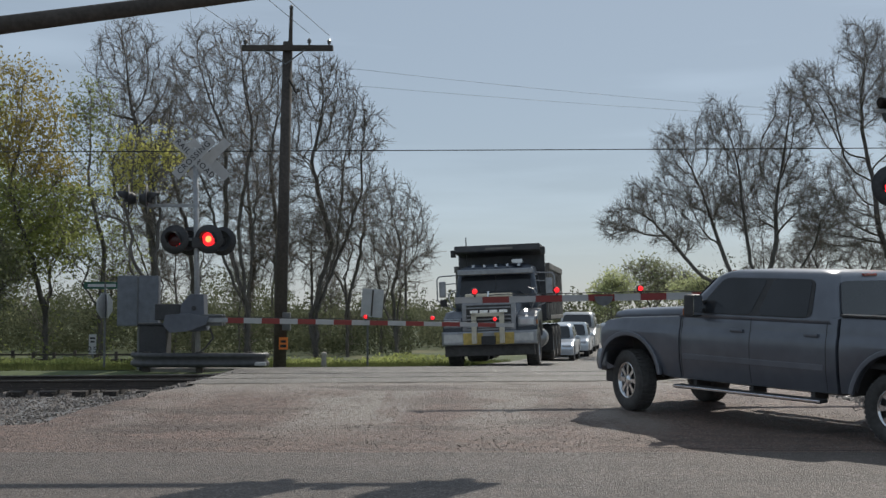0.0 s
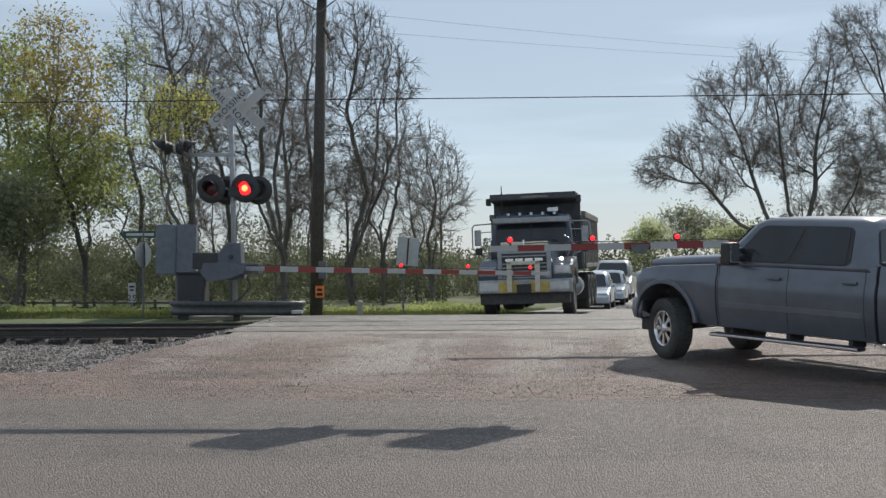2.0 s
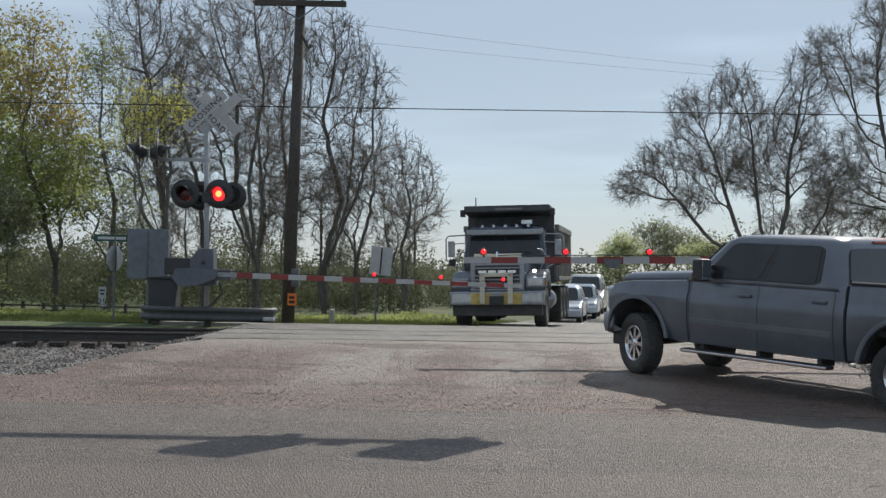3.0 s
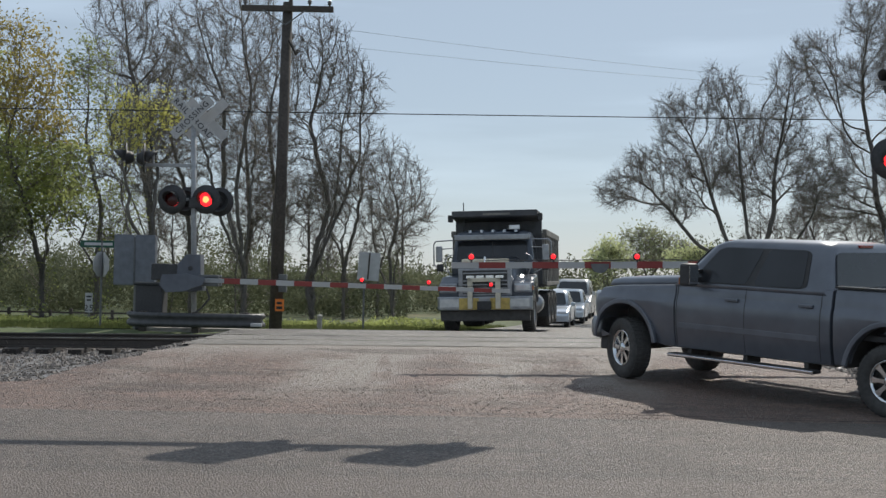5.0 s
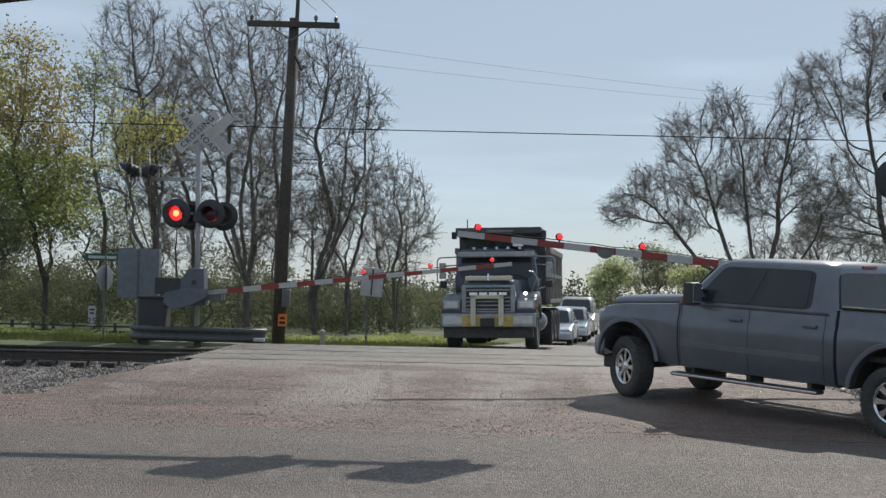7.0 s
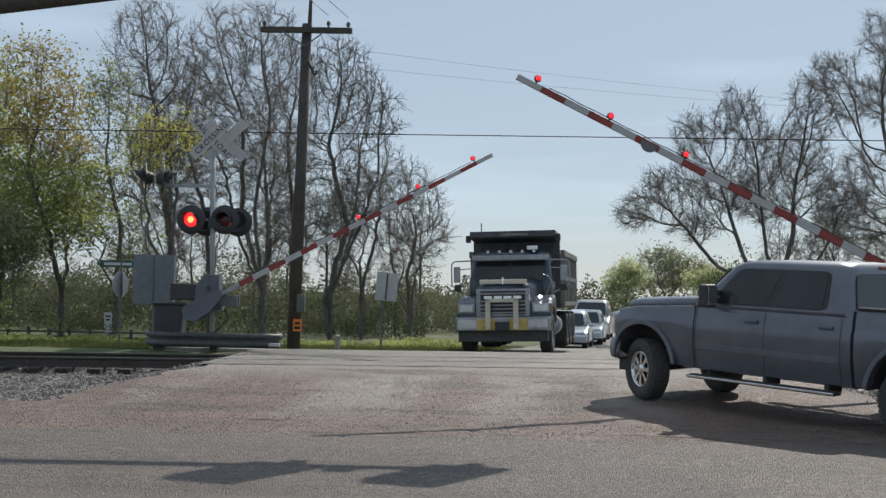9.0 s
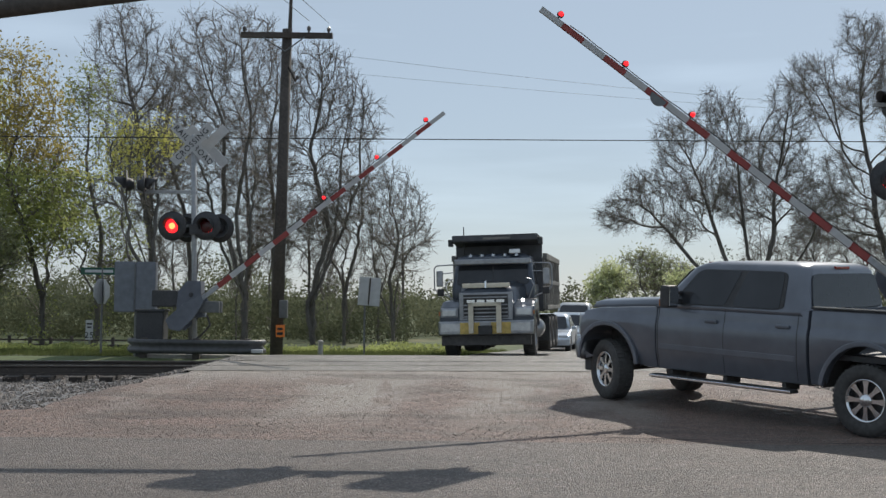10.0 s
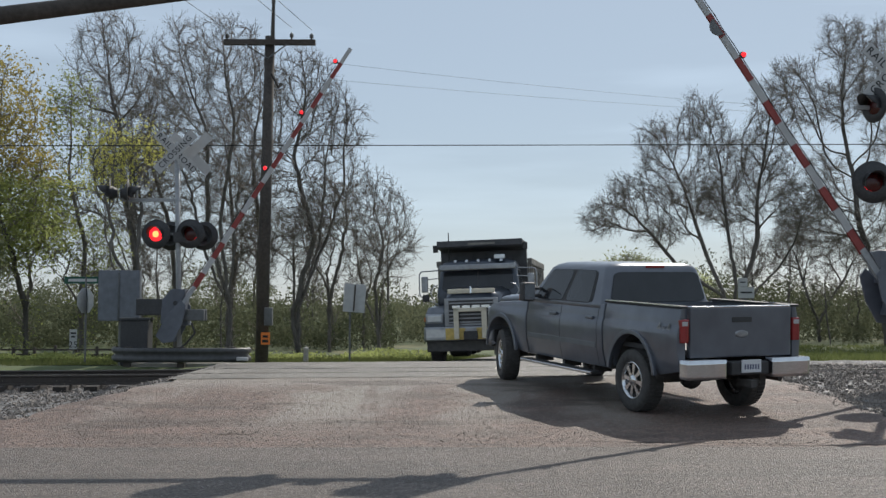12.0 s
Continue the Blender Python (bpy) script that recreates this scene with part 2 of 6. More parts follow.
def box(bm, x0, x1, y0, y1, z0, z1, bevel=0.0, m=None):
    r = bmesh.ops.create_cube(bm, size=1)
    vs = r["verts"]
    for v in vs:
        v.co = Vector((x0 + (v.co.x + .5) * (x1 - x0), y0 + (v.co.y + .5) * (y1 - y0), z0 + (v.co.z + .5) * (z1 - z0)))
    if bevel:
        es = list({e for v in vs for e in v.link_edges})
        r2 = bmesh.ops.bevel(bm, geom=es, offset=bevel, segments=2, affect="EDGES", profile=0.6)
        vs = list({v for f in r2["faces"] for v in f.verts} | {v for v in vs if v.is_valid})
    if m is not None:
        bmesh.ops.transform(bm, matrix=m, verts=vs)
    return bm


def boxes(*dims, bevel=0.0):
    bm = bmesh.new()
    for d in dims:
        box(bm, *d, bevel=bevel)
    return bm


def rod(bm, a, b, r0, r1=None, n=10):
    a, b = Vector(a), Vector(b)
    d = b - a
    m = Matrix.Translation((a + b) / 2) @ d.to_track_quat("Z", "Y").to_matrix().to_4x4()
    bmesh.ops.create_cone(bm, cap_ends=True, segments=n, radius1=r0, radius2=r0 if r1 is None else r1, depth=d.length, matrix=m)
    return bm


def bar(bm, pts, r, n=8):
    for a, b in zip(pts, pts[1:]):
        rod(bm, a, b, r, n=n)
    return bm


def lathe(profile, n=32, axis="Y"):
    """Turn a profile of (radius, along) round an axis through the origin."""
    bm = bmesh.new()
    rings = []
    for r, a in profile:
        ring = []
        for i in range(n):
            c, s = math.cos(2 * math.pi * i / n) * r, math.sin(2 * math.pi * i / n) * r
            ring.append(bm.verts.new((c, a, s) if axis == "Y" else (c, s, a) if axis == "Z" else (a, c, s)))
        rings.append(ring)
    for p, q in zip(rings, rings[1:]):
        for i in range(n):
            j = (i + 1) % n
            bm.faces.new((p[i], p[j], q[j], q[i]))
    bmesh.ops.recalc_face_normals(bm, faces=bm.faces)
    return bm


def prism(bm, outline, y0, y1, bevel=0.0):
    """An outline in x and z, drawn out from y0 to y1."""
    a = [bm.verts.new((x, y0, z)) for x, z in outline]
    b = [bm.verts.new((x, y1, z)) for x, z in outline]
    fs = [bm.faces.new(a), bm.faces.new(list(reversed(b)))]
    n = len(outline)
    for i in range(n):
        j = (i + 1) % n
        fs.append(bm.faces.new((a[j], a[i], b[i], b[j])))
    bmesh.ops.recalc_face_normals(bm, faces=fs)
    if bevel:
        es = [e for e in set(e for f in fs[:2] for e in f.edges)]
        bmesh.ops.bevel(bm, geom=es, offset=bevel, segments=2, affect="EDGES", profile=0.6)
    return bm


def arch(cx, cz, r, a0=180, a1=0, n=14):
    return [(cx + r * math.cos(radians(a0 + (a1 - a0) * i / n)), cz + r * math.sin(radians(a0 + (a1 - a0) * i / n))) for i in range(n + 1)]


def smoothstep(a, b, x):
    u = min(1.0, max(0.0, (x - a) / (b - a)))
    return u * u * (3 - 2 * u)


# ---- the lie of the land ----
def track_y(x):
    return 22.2 + 0.13 * x


def lift(x, y):
    """The height of the paved way: flat highway, a ramp up to the rails, and a slow fall beyond."""
    s = y - 0.13 * x * smoothstep(12, 20, y)
    z = 0.33 * (0.35 * smoothstep(13.0, 20.5, s) + 0.65 * min(1, max(0, (s - 13.6) / 6.4)))
    if s > 25:
        z = 0.33 - 0.38 * smoothstep(24.5, 33.5, s) - 0.45 * smoothstep(31, 50, s)
    return z


def road_mid(y):
    """The road beyond the crossing bends off to the right."""
    return 1.3 + max(0, y - 24) * 0.185


def bed(x, y):
    """The open ground: beside the ramp it stays lower, so that the rails stand proud of it."""
    z = lift(x, y)
    s = y - track_y(x)
    if -9 < s < 5:
        edge = smoothstep(-4.2, -5.6, x)
        z -= edge * 0.24 * smoothstep(-7.5, -1.5, s) * (1 - smoothstep(2.5, 5, s))
    return z


def sheet(name, xs, ys, height, mat, label, category, warp=None):
    vs, fs = [], []
    for y in ys:
        for x in xs:
            X = warp(x, y) if warp else x
            vs.append((X, y, height(X, y)))
    n = len(xs)
    for j in range(len(ys) - 1):
        for i in range(n - 1):
            a = j * n + i
            fs.append((a, a + 1, a + n + 1, a + n))
    ob = new(name, mesh_of(name, vs, fs, mat, True))
    return tagged(ob, label, category, kind="structure")


def steps(a, b, n):
    return [a + (b - a) * i / n for i in range(n + 1)]


def rough(x, y, k=0.012):
    return k * noise.noise((x * 1.7, y * 1.7, 0)) + k * 0.6 * noise.noise((x * 6, y * 6, 3))


sheet("ground", steps(-1200, -30, 12)[:-1] + steps(-30, 34, 128) + steps(34, 1200, 12)[1:],
      steps(-60, 6, 22)[:-1] + steps(6, 60, 180) + [70, 90, 130, 200, 400, 900, 2500],
      lambda x, y: bed(x, y) - 0.05 + rough(x, y, 0.02), M["grass"], "grass verge and open field of patchy green", "ground")
sheet("road", steps(-70, 70, 140), steps(-6, 12.9, 40),
      lambda x, y: 0.0, M["asphalt"], "grey asphalt highway with a coarse worn surface", "road",
      warp=None)
sheet("pavement", steps(0, 1, 70), steps(12.9, 21.3, 60),
      lambda x, y: lift(x, y) + rough(x, y) * smoothstep(12.9, 13.5, y), M["apron"],
      "broken gravelly asphalt approach ramp, reddish and patched", "pavement",
      warp=lambda u, y: (1 - u) * (-4.0 - 1.2 * smoothstep(20.5, 15.5, y) - 20 * smoothstep(15.3, 12.9, y)) + u * (6.2 + 27 * smoothstep(15.4, 12.8, y) ** 1.5) + 0.25 * noise.noise((u * 3, y * 1.5, 7)))


def band(name, a, b, mat, label):
    """A strip of paving along the rails, from a to b metres off the middle of the track."""
    xs, ws = steps(-4.3, 6.7, 60), steps(a, b, max(2, int((b - a) / 0.15)))
    vs = [(x + (0.12 * noise.noise((w * 2, 1, 5)) if x in (xs[0], xs[-1]) else 0), track_y(x) + w, lift(x, track_y(x) + w) + 0.008 + rough(x, track_y(x) + w, 0.006)) for w in ws for x in xs]
    n = len(xs)
    fs = [(j * n + i, j * n + i + 1, j * n + i + n + 1, j * n + i + n) for j in range(len(ws) - 1) for i in range(n - 1)]
    return tagged(new(name, mesh_of(name, vs, fs, mat, True)), label, "road", kind="structure")


band("crossing", -2.2, -0.80, M["oldroad"], "pale worn asphalt up to the near rail")
band("crossing_middle", -0.66, 0.66, M["oldroad"], "pale worn asphalt between the two rails")
band("crossing_far", 0.80, 3.6, M["oldroad"], "pale worn asphalt beyond the far rail")
sheet("road_far", steps(-5.2, 5.2, 26), steps(24.6, 60, 70) + steps(64, 300, 30),
      lambda x, y: lift(x, y) - 0.004, M["oldroad"], "old pale asphalt road running away between trees", "road",
      warp=lambda u, y: road_mid(y) + (u / 5.2 * (2.4 + 3.4 * smoothstep(30, 24.6, y)) if u < 0 else u / 5.2 * (4.2 + 2.4 * smoothstep(30, 24.6, y))) + 0.12 * noise.noise((u, y, 2)))

# ---- the railway track ----
ANG = math.atan(0.13)


def rail(off):
    """One rail: foot, web and rounded head, with a polished running top."""
    half = [(0.075, 0), (0.075, 0.012), (0.012, 0.03), (0.012, 0.125), (0.036, 0.14), (0.036, 0.165), (0.028, 0.172)]
    ring = half + [(-x, z) for x, z in reversed(half)]
    ob = thing("rail", "long rusty steel rail with a polished head, set on ties", "rail", pose(0, track_y(0) + off, 0.16, 0, 0, math.degrees(ANG)), "rails of the track")
    xs = [-60, -20, 0, 20, 60]
    vs = [(x, y, z) for x in xs for y, z in ring]
    n = len(ring)
    fs = [(a * n + i, a * n + (i + 1) % n, (a + 1) * n + (i + 1) % n, (a + 1) * n + i) for a in range(len(xs) - 1) for i in range(n)]
    part("web", mesh_of("web", vs, fs, M["rail"]), M["rail"], ob)
    part("rail_head", boxes((-60, 60, -0.026, 0.026, 0.1705, 0.174)), M["railtop"], ob, "bright worn top of the rail")
    return ob


rail(-0.7525)
rail(0.7525)
tie_bm = boxes((-0.115, 0.115, -1.3, 1.3, -0.16, 0.012), bevel=0.012)
tie0 = part("railroad_tie", tie_bm, M["tie"])
tagged(tie0, "dark creosoted timber tie bedded in crushed stone", "tie", "ties of the track")
ties = [x for x in steps(-22, 24, 86) if x < -4.6]
for k, x in enumerate(ties):
    m = pose(x, track_y(x), 0.148, 0, 0, math.degrees(ANG) + random.uniform(-1, 1))
    if k == 0:
        tie0.matrix_basis = m
    else:
        copy_thing(tie0, m)

# crushed stone of the track bed and its spill
def stones(name, spots, size, mat, label):
    vs, fs = [], []
    oct_v = [(1, 0, 0), (-1, 0, 0), (0, 1, 0), (0, -1, 0), (0, 0, 1), (0, 0, -1)]
    oct_f = [(0, 2, 4), (2, 1, 4), (1, 3, 4), (3, 0, 4), (2, 0, 5), (1, 2, 5), (3, 1, 5), (0, 3, 5)]
    for x, y, z, k in spots:
        r = size * k
        q = Euler((random.random() * 6, random.random() * 6, random.random() * 6)).to_matrix()
        b = len(vs)
        for v in oct_v:
            w = q @ Vector((v[0] * random.uniform(.7, 1.2), v[1] * random.uniform(.7, 1.1), v[2] * random.uniform(.5, .9)))
            vs.append((x + w.x * r, y + w.y * r, z + w.z * r))
        fs += [tuple(b + i for i in f) for f in oct_f]
    return tagged(new(name, mesh_of(name, vs, fs, mat)), label, "gravel", kind="stuff")


def strew(n, x0, x1, s0, s1, keep=lambda x, s: True):
    out = []
    while len(out) < n:
        x, s = random.uniform(x0, x1), random.uniform(s0, s1)
        if keep(x, s):
            y = track_y(x) + s
            out.append((x, y, bed(x, y) - 0.03 + rough(x, y, 0.02), random.uniform(.5, 1.3)))
    return out


stones("ballast_stones", strew(15000, -15, -4.0, -6.4, 2.2, lambda x, s: not (s < -0.8 and x > -4.05 + 0.24 * (s + 1) + 0.5 * noise.noise((s, x, 8))))
       + strew(15000, 5.7, 12.5, -7.2, 1.2, lambda x, s: x > 6.0 + 0.9 * noise.noise((s, 1, 1))), 0.044, M["stone"], "loose grey crushed stone of the track bed")
stones("loose_gravel", [(x, y, lift(x, y) + 0.004, random.uniform(.4, 1.3)) for x, y in ((random.uniform(-9, 9), random.triangular(12.6, 20, 13.2)) for _ in range(6000))],
       0.0085, M["stone"], "small loose stones scattered over the paving")


def shoulder(name, x0, x1, n, near):
    ws = steps(near, 2.8, 30)
    xs = steps(x0, x1, n)
    vs = [(x, track_y(x) + w, bed(x, track_y(x) + w) - 0.022 + rough(x, track_y(x) + w, 0.03)) for w in ws for x in xs]
    fs = [(j * (n + 1) + i, j * (n + 1) + i + 1, j * (n + 1) + i + n + 2, j * (n + 1) + i + n + 1) for j in range(len(ws) - 1) for i in range(n)]
    return tagged(new(name, mesh_of(name, vs, fs, M["ballast"])), "grey and rusty ballast shoulder beside the rails", "ballast", kind="structure")


shoulder("ballast_bed", -60, -4.1, 160, -7.0)
shoulder("ballast_bed_far", 5.8, 60, 170, -7.2)


# ---- crossing signals and gates ----
def text_mesh(words, size, mat):
    cu = bpy.data.curves.new("words", "FONT")
    cu.body, cu.size, cu.extrude, cu.align_x, cu.align_y = words, size, 0.003, "CENTER", "CENTER"
    cu.space_character = 1.15
    ob = bpy.data.objects.new("words", cu)
    scene.collection.objects.link(ob)
    me = bpy.data.meshes.new_from_object(ob.evaluated_get(bpy.context.evaluated_depsgraph_get()))
    bpy.data.objects.remove(ob)
    me.materials.clear()
    me.materials.append(mat)
    return me


def lamp_head(parent, x, y, z, turn, flash, disc=0.38, flashes=True):
    """A round black signal head with a target disc, hood and a lens that turns its lit face to the road."""
    head = part("signal_head", lathe([(0.001, 0.16), (0.10, 0.16), (0.15, 0.06), (0.16, 0.0), (disc, 0.0), (disc, -0.012), (0.165, -0.014)], 36), M["black"], parent, "round black signal head with a target disc", True)
    head.matrix_basis = pose(x, y, z, 0, 0, turn)
    hood = bmesh.new()
    n = 20
    ring = []
    for i in range(n + 1):
        a = radians(-25 + 230 * i / n)
        reach = 0.30 * (0.35 + 0.65 * max(0, math.sin(a)) ** 0.5)
        ring.append([hood.verts.new((math.cos(a) * r, yy, math.sin(a) * r)) for r, yy in ((0.168, -0.012), (0.175, -reach), (0.168, -reach), (0.16, -0.012))])
    for p, q in zip(ring, ring[1:]):
        for k in range(4):
            hood.faces.new((p[k], p[(k + 1) % 4], q[(k + 1) % 4], q[k]))
    bmesh.ops.recalc_face_normals(hood, faces=hood.faces)
    part("hood", hood, M["black"], head, smooth=True)
    lens = bmesh.new()
    for side in (-1, 1):
        for r0, r1, idx in ((0.0, 0.075, 1 if side < 0 else 2), (0.075, 0.162, 0 if side < 0 else 2)):
            for i in range(24):
                a, b = 2 * math.pi * i / 24, 2 * math.pi * (i + 1) / 24
                def at(r, w):
                    return lens.verts.new((math.cos(w) * r, side * (0.012 + 0.03 * (1 - (r / 0.162) ** 2)), math.sin(w) * r))
                f = lens.faces.new((at(r0, a), at(r1, a), at(r1, b), at(r0, b)) if r0 else (at(0, 0), at(r1, a), at(r1, b)))
                f.material_index = idx
    bmesh.ops.remove_doubles(lens, verts=lens.verts, dist=1e-4)
    bmesh.ops.recalc_face_normals(lens, faces=lens.faces)
    ob = part("lens", lens, [M["lit"], M["hot"], M["dim"]] if flashes else [M["dim"]] * 3, head, "red flashing lens", True)
    ob.matrix_basis = pose(0, -0.002, 0, 0, 0, 0 if flash else 180)
    return ob


def crossbuck(parent, z, y, x=0.0):
    for ang, words in ((45, "CROSSING"), (-45, "RAIL  ROAD")):
        yy = y - (0.012 if ang > 0 else 0)
        b = part("crossbuck_board", boxes((-0.61, 0.61, -0.005, 0.005, -0.115, 0.115), bevel=0.002), M["white"], parent, "white board of a crossing sign with black words")
        b.matrix_basis = pose(x, yy, z, 0, -ang, 0)
        half = words.split("  ")
        for i, w in enumerate(half):
            t = part("lettering", text_mesh(w, 0.185, M["letters"]), M["letters"], b)
            t.matrix_basis = pose(0 if len(half) == 1 else (-0.36, 0.36)[i], -0.009, 0, 90, 0, 0)


def gate_arm(parent, pivot, length, side, lamps, phase):
    """The striped arm on its pivot; side is +1 when it reaches to +x."""
    arm = part("gate_arm", boxes((side * 0.15, side * 0.75, -0.03, 0.03, -0.05, 0.05), bevel=0.008), M["aluminium"], parent, "red and white striped gate arm")
    arm.matrix_basis = pose(*pivot)
    n = 16
    w = (length - 0.7) / n
    for i in range(n):
        a = 0.7 + i * w
        h = 0.062 - 0.0012 * i
        part("stripe", boxes((side * a, side * (a + w), -0.02, 0.02, -h, h), bevel=0.004), M["red" if (i + phase) % 2 else "white"], arm)
    for f, on in lamps:
        lb = part("gate_lamp", lathe([(0.001, -0.042), (0.033, -0.034), (0.042, 0.0), (0.034, 0.026), (0.001, 0.03)], 16), M["lit"], arm, "small red lamp on the gate arm", True)
        lb.matrix_basis = pose(side * f * length, -0.01, 0.135)
        part("lamp_housing", lathe([(0.001, 0.02), (0.055, 0.022), (0.06, 0.05), (0.03, 0.09), (0.001, 0.095)], 16), M["black"], lb)
        part("lamp_bracket", boxes((-0.012, 0.012, -0.02, 0.02, -0.09, -0.04)), M["black"], lb)
    pts = [(side * (0.3 + (length * 0.93 - 0.3) * i / 24), -0.012, 0.066 + 0.02 * abs(math.sin(i * 1.3))) for i in range(25)]
    cu = bpy.data.curves.new("lamp_cable", "CURVE")
    cu.dimensions, cu.bevel_depth, cu.bevel_resolution = "3D", 0.008, 1
    sp = cu.splines.new("POLY")
    sp.points.add(len(pts) - 1)
    for q, co in zip(sp.points, pts):
        q.co = (*co, 1)
    cu.materials.append(M["black"])
    part("lamp_cable", cu, None, arm)
    return arm


def gate_mechanism(parent, x, y, z, side):
    """The drive on the mast: a grey housing and a dark motor box beside it."""
    part("drive_housing", prism(bmesh.new(), [(x - side * 0.34, z - 0.16), (x - side * 0.30, z + 0.38), (x - side * 0.10, z + 0.62), (x + side * 0.22, z + 0.62), (x + side * 0.24, z + 0.02), (x + side * 0.30, z - 0.20), (x - side * 0.05, z - 0.24)], y - 0.30, y + 0.14, 0.025), M["greypaint"], parent, "grey gate drive housing")
    part("motor_box", boxes((min(x - side * 0.9, x - side * 0.3), max(x - side * 0.9, x - side * 0.3), y - 0.26, y + 0.1, z + 0.02, z + 0.40), bevel=0.03), M["black"], parent, "dark motor box")
    part("bolt", lathe([(0.001, -0.02), (0.05, -0.015), (0.055, 0)], 12), M["black"], parent).matrix_basis = pose(x, y - 0.30, z + 0.3)


def counterweight(arm, side):
    """Fan-shaped plates behind the pivot, turning with the arm."""
    for yy in (-0.16, 0.40):
        o = [(side * 0.35, 0.06), (side * 0.30, -0.10), (-side * 0.1, -0.26), (-side * 0.52, -0.30), (-side * 0.68, -0.12), (-side * 0.62, 0.10), (-side * 0.1, 0.14)]
        part("counterweight", prism(bmesh.new(), o, yy - 0.02, yy + 0.02, 0.006), M["greypaint"], arm, "grey counterweight plate")


# left mast, beyond the rails
def left_signal():
    g = 0.21
    s = thing("crossing_signal", "railroad crossing signal mast with crossbuck, red lamps and gate", "crossing signal", pose(-5.6, 26.5, g), "crossing signals")
    part("mast", rod(rod(bmesh.new(), (0, 0, 0), (-0.12, 0, 5.02), 0.062, n=16), (0, 0, 0), (0, 0, 0.25), 0.16, 0.10, 16), M["aluminium"], s, "dull aluminium mast", True)
    part("mast_cap", lathe([(0.001, 0.06), (0.05, 0.045), (0.07, 0.0), (0.065, -0.03)], 16, "Z"), M["aluminium"], s).matrix_basis = pose(-0.12, 0, 5.04)
    crossbuck(s, 4.86, -0.09, -0.13)
    crossbuck(thing_back(s), 4.86, -0.09, 0.0)
    part("cross_arm", boxes((-0.55, 0.5, -0.03, 0.03, 2.95, 3.01), bevel=0.01), M["aluminium"], s)
    lens = [lamp_head(s, -0.54, -0.12, 2.97, -8, False, 0.335), lamp_head(s, 0.24, -0.12, 2.98, -8, True, 0.335)]
    for hx in (-0.26, 0.48):
        lamp_head(s, hx, 0.22, 2.95, 172, False, 0.335, False)
        part("lamp_housing", lathe([(0.001, 0.2), (0.12, 0.19), (0.2, 0.1), (0.24, 0.02)], 24), M["galv"], s, "grey back of a lamp", True).matrix_basis = pose(hx, -0.06, 2.95)
    part("side_arm", boxes((-1.35, 0, -0.03, 0.03, 3.72, 3.80), bevel=0.01), M["aluminium"], s)
    lamp_head(s, -1.62, -0.05, 3.92, -78, False, 0.34, False)
    lamp_head(s, -1.2, -0.1, 3.9, 98, False, 0.34, False)
    part("junction_box", boxes((-0.16, 0.16, -0.12, 0.12, 2.78, 3.02), bevel=0.02), M["black"], s)
    for hx in (-1.38, -1.02):
        part("lamp_mount", rod(bmesh.new(), (hx, 0, 3.76), (hx, 0, 4.12), 0.03), M["aluminium"], s)
    gate_mechanism(s, -0.05, 0, 1.1, 1)
    part("gate_bracket", boxes((0.15, 0.62, -0.42, -0.30, 1.0, 1.26), (0.15, 0.62, -0.12, 0.0, 1.0, 1.26), bevel=0.02), M["galv"], s, "bright gate arm bracket")
    arm = gate_arm(s, (0, -0.42, 1.14), 7.2, 1, ((0.535, 1), (0.745, 1), (0.94, 1)), 1)
    counterweight(arm, 1)
    wirebm = bar(bmesh.new(), [(0.0, -0.15, 0.35), (0.2, -0.2, 0.5), (0.38, -0.2, 0.72), (0.3, -0.2, 0.95)], 0.022, 6)
    part("conduit", wirebm, M["black"], s)
    part("foundation", boxes((-0.4, 0.4, -0.4, 0.4, -0.3, 0.10), bevel=0.02), M["concrete"], s)
    return s, arm, lens


def thing_back(s):
    """The second crossbuck hangs on the back of the mast and faces the other way."""
    b = part("back_sign_bracket", boxes((-0.05, 0.05, -0.03, 0.03, -0.1, 0.1)), M["aluminium"], s)
    b.matrix_basis = pose(0.15, 0.12, 0, 0, 0, 180)
    return b


def right_signal():
    g = 0.20
    s = thing("crossing_signal", "near railroad crossing signal mast with crossbuck, red lamps and long gate", "crossing signal", pose(7.95, 19.5, g), "crossing signals")
    part("mast", rod(bmesh.new(), (0, 0, 0), (0, 0, 5.75), 0.065, n=16), M["aluminium"], s, "dull aluminium mast", True)
    crossbuck(s, 5.55 - 0.2, -0.09)
    part("cross_arm", boxes((-0.5, 0.5, -0.03, 0.03, 3.42, 3.49), bevel=0.01), M["aluminium"], s)
    lens = [lamp_head(s, -0.36, -0.12, 3.46, -4, True, 0.36), lamp_head(s, 0.38, -0.12, 3.46, -4, False, 0.36)]
    part("side_arm", boxes((-0.62, 0, -0.03, 0.03, 4.72, 4.79), bevel=0.01), M["aluminium"], s)
    lamp_head(s, -0.30, -0.1, 4.78, -70, False, 0.30, False)
    gate_mechanism(s, 0.05, 0, 1.42, -1)
    part("relay_box", boxes((-0.35, 0.3, -0.35, 0.2, 1.75, 2.3), bevel=0.03), M["greypaint"], s, "grey equipment box")
    arm = gate_arm(s, (-0.29, -0.42, 1.68), 7.53, -1, ((0.602, 1), (0.784, 1), (0.959, 1)), 1)
    counterweight(arm, -1)
    part("arm_joint", prism(bmesh.new(), [(-0.15, 0)] + arch(0, 0, 0.15, 180, 360, 12)[1:-1] + [(0.15, 0)], -0.012, 0.012), M["galv"], arm, "half-round shear plate").matrix_basis = pose(-5.15, -0.03, 0.02)
    part("foundation", boxes((-0.4, 0.4, -0.4, 0.4, -0.5, -0.04), bevel=0.02), M["concrete"], s)
    return s, arm, lens


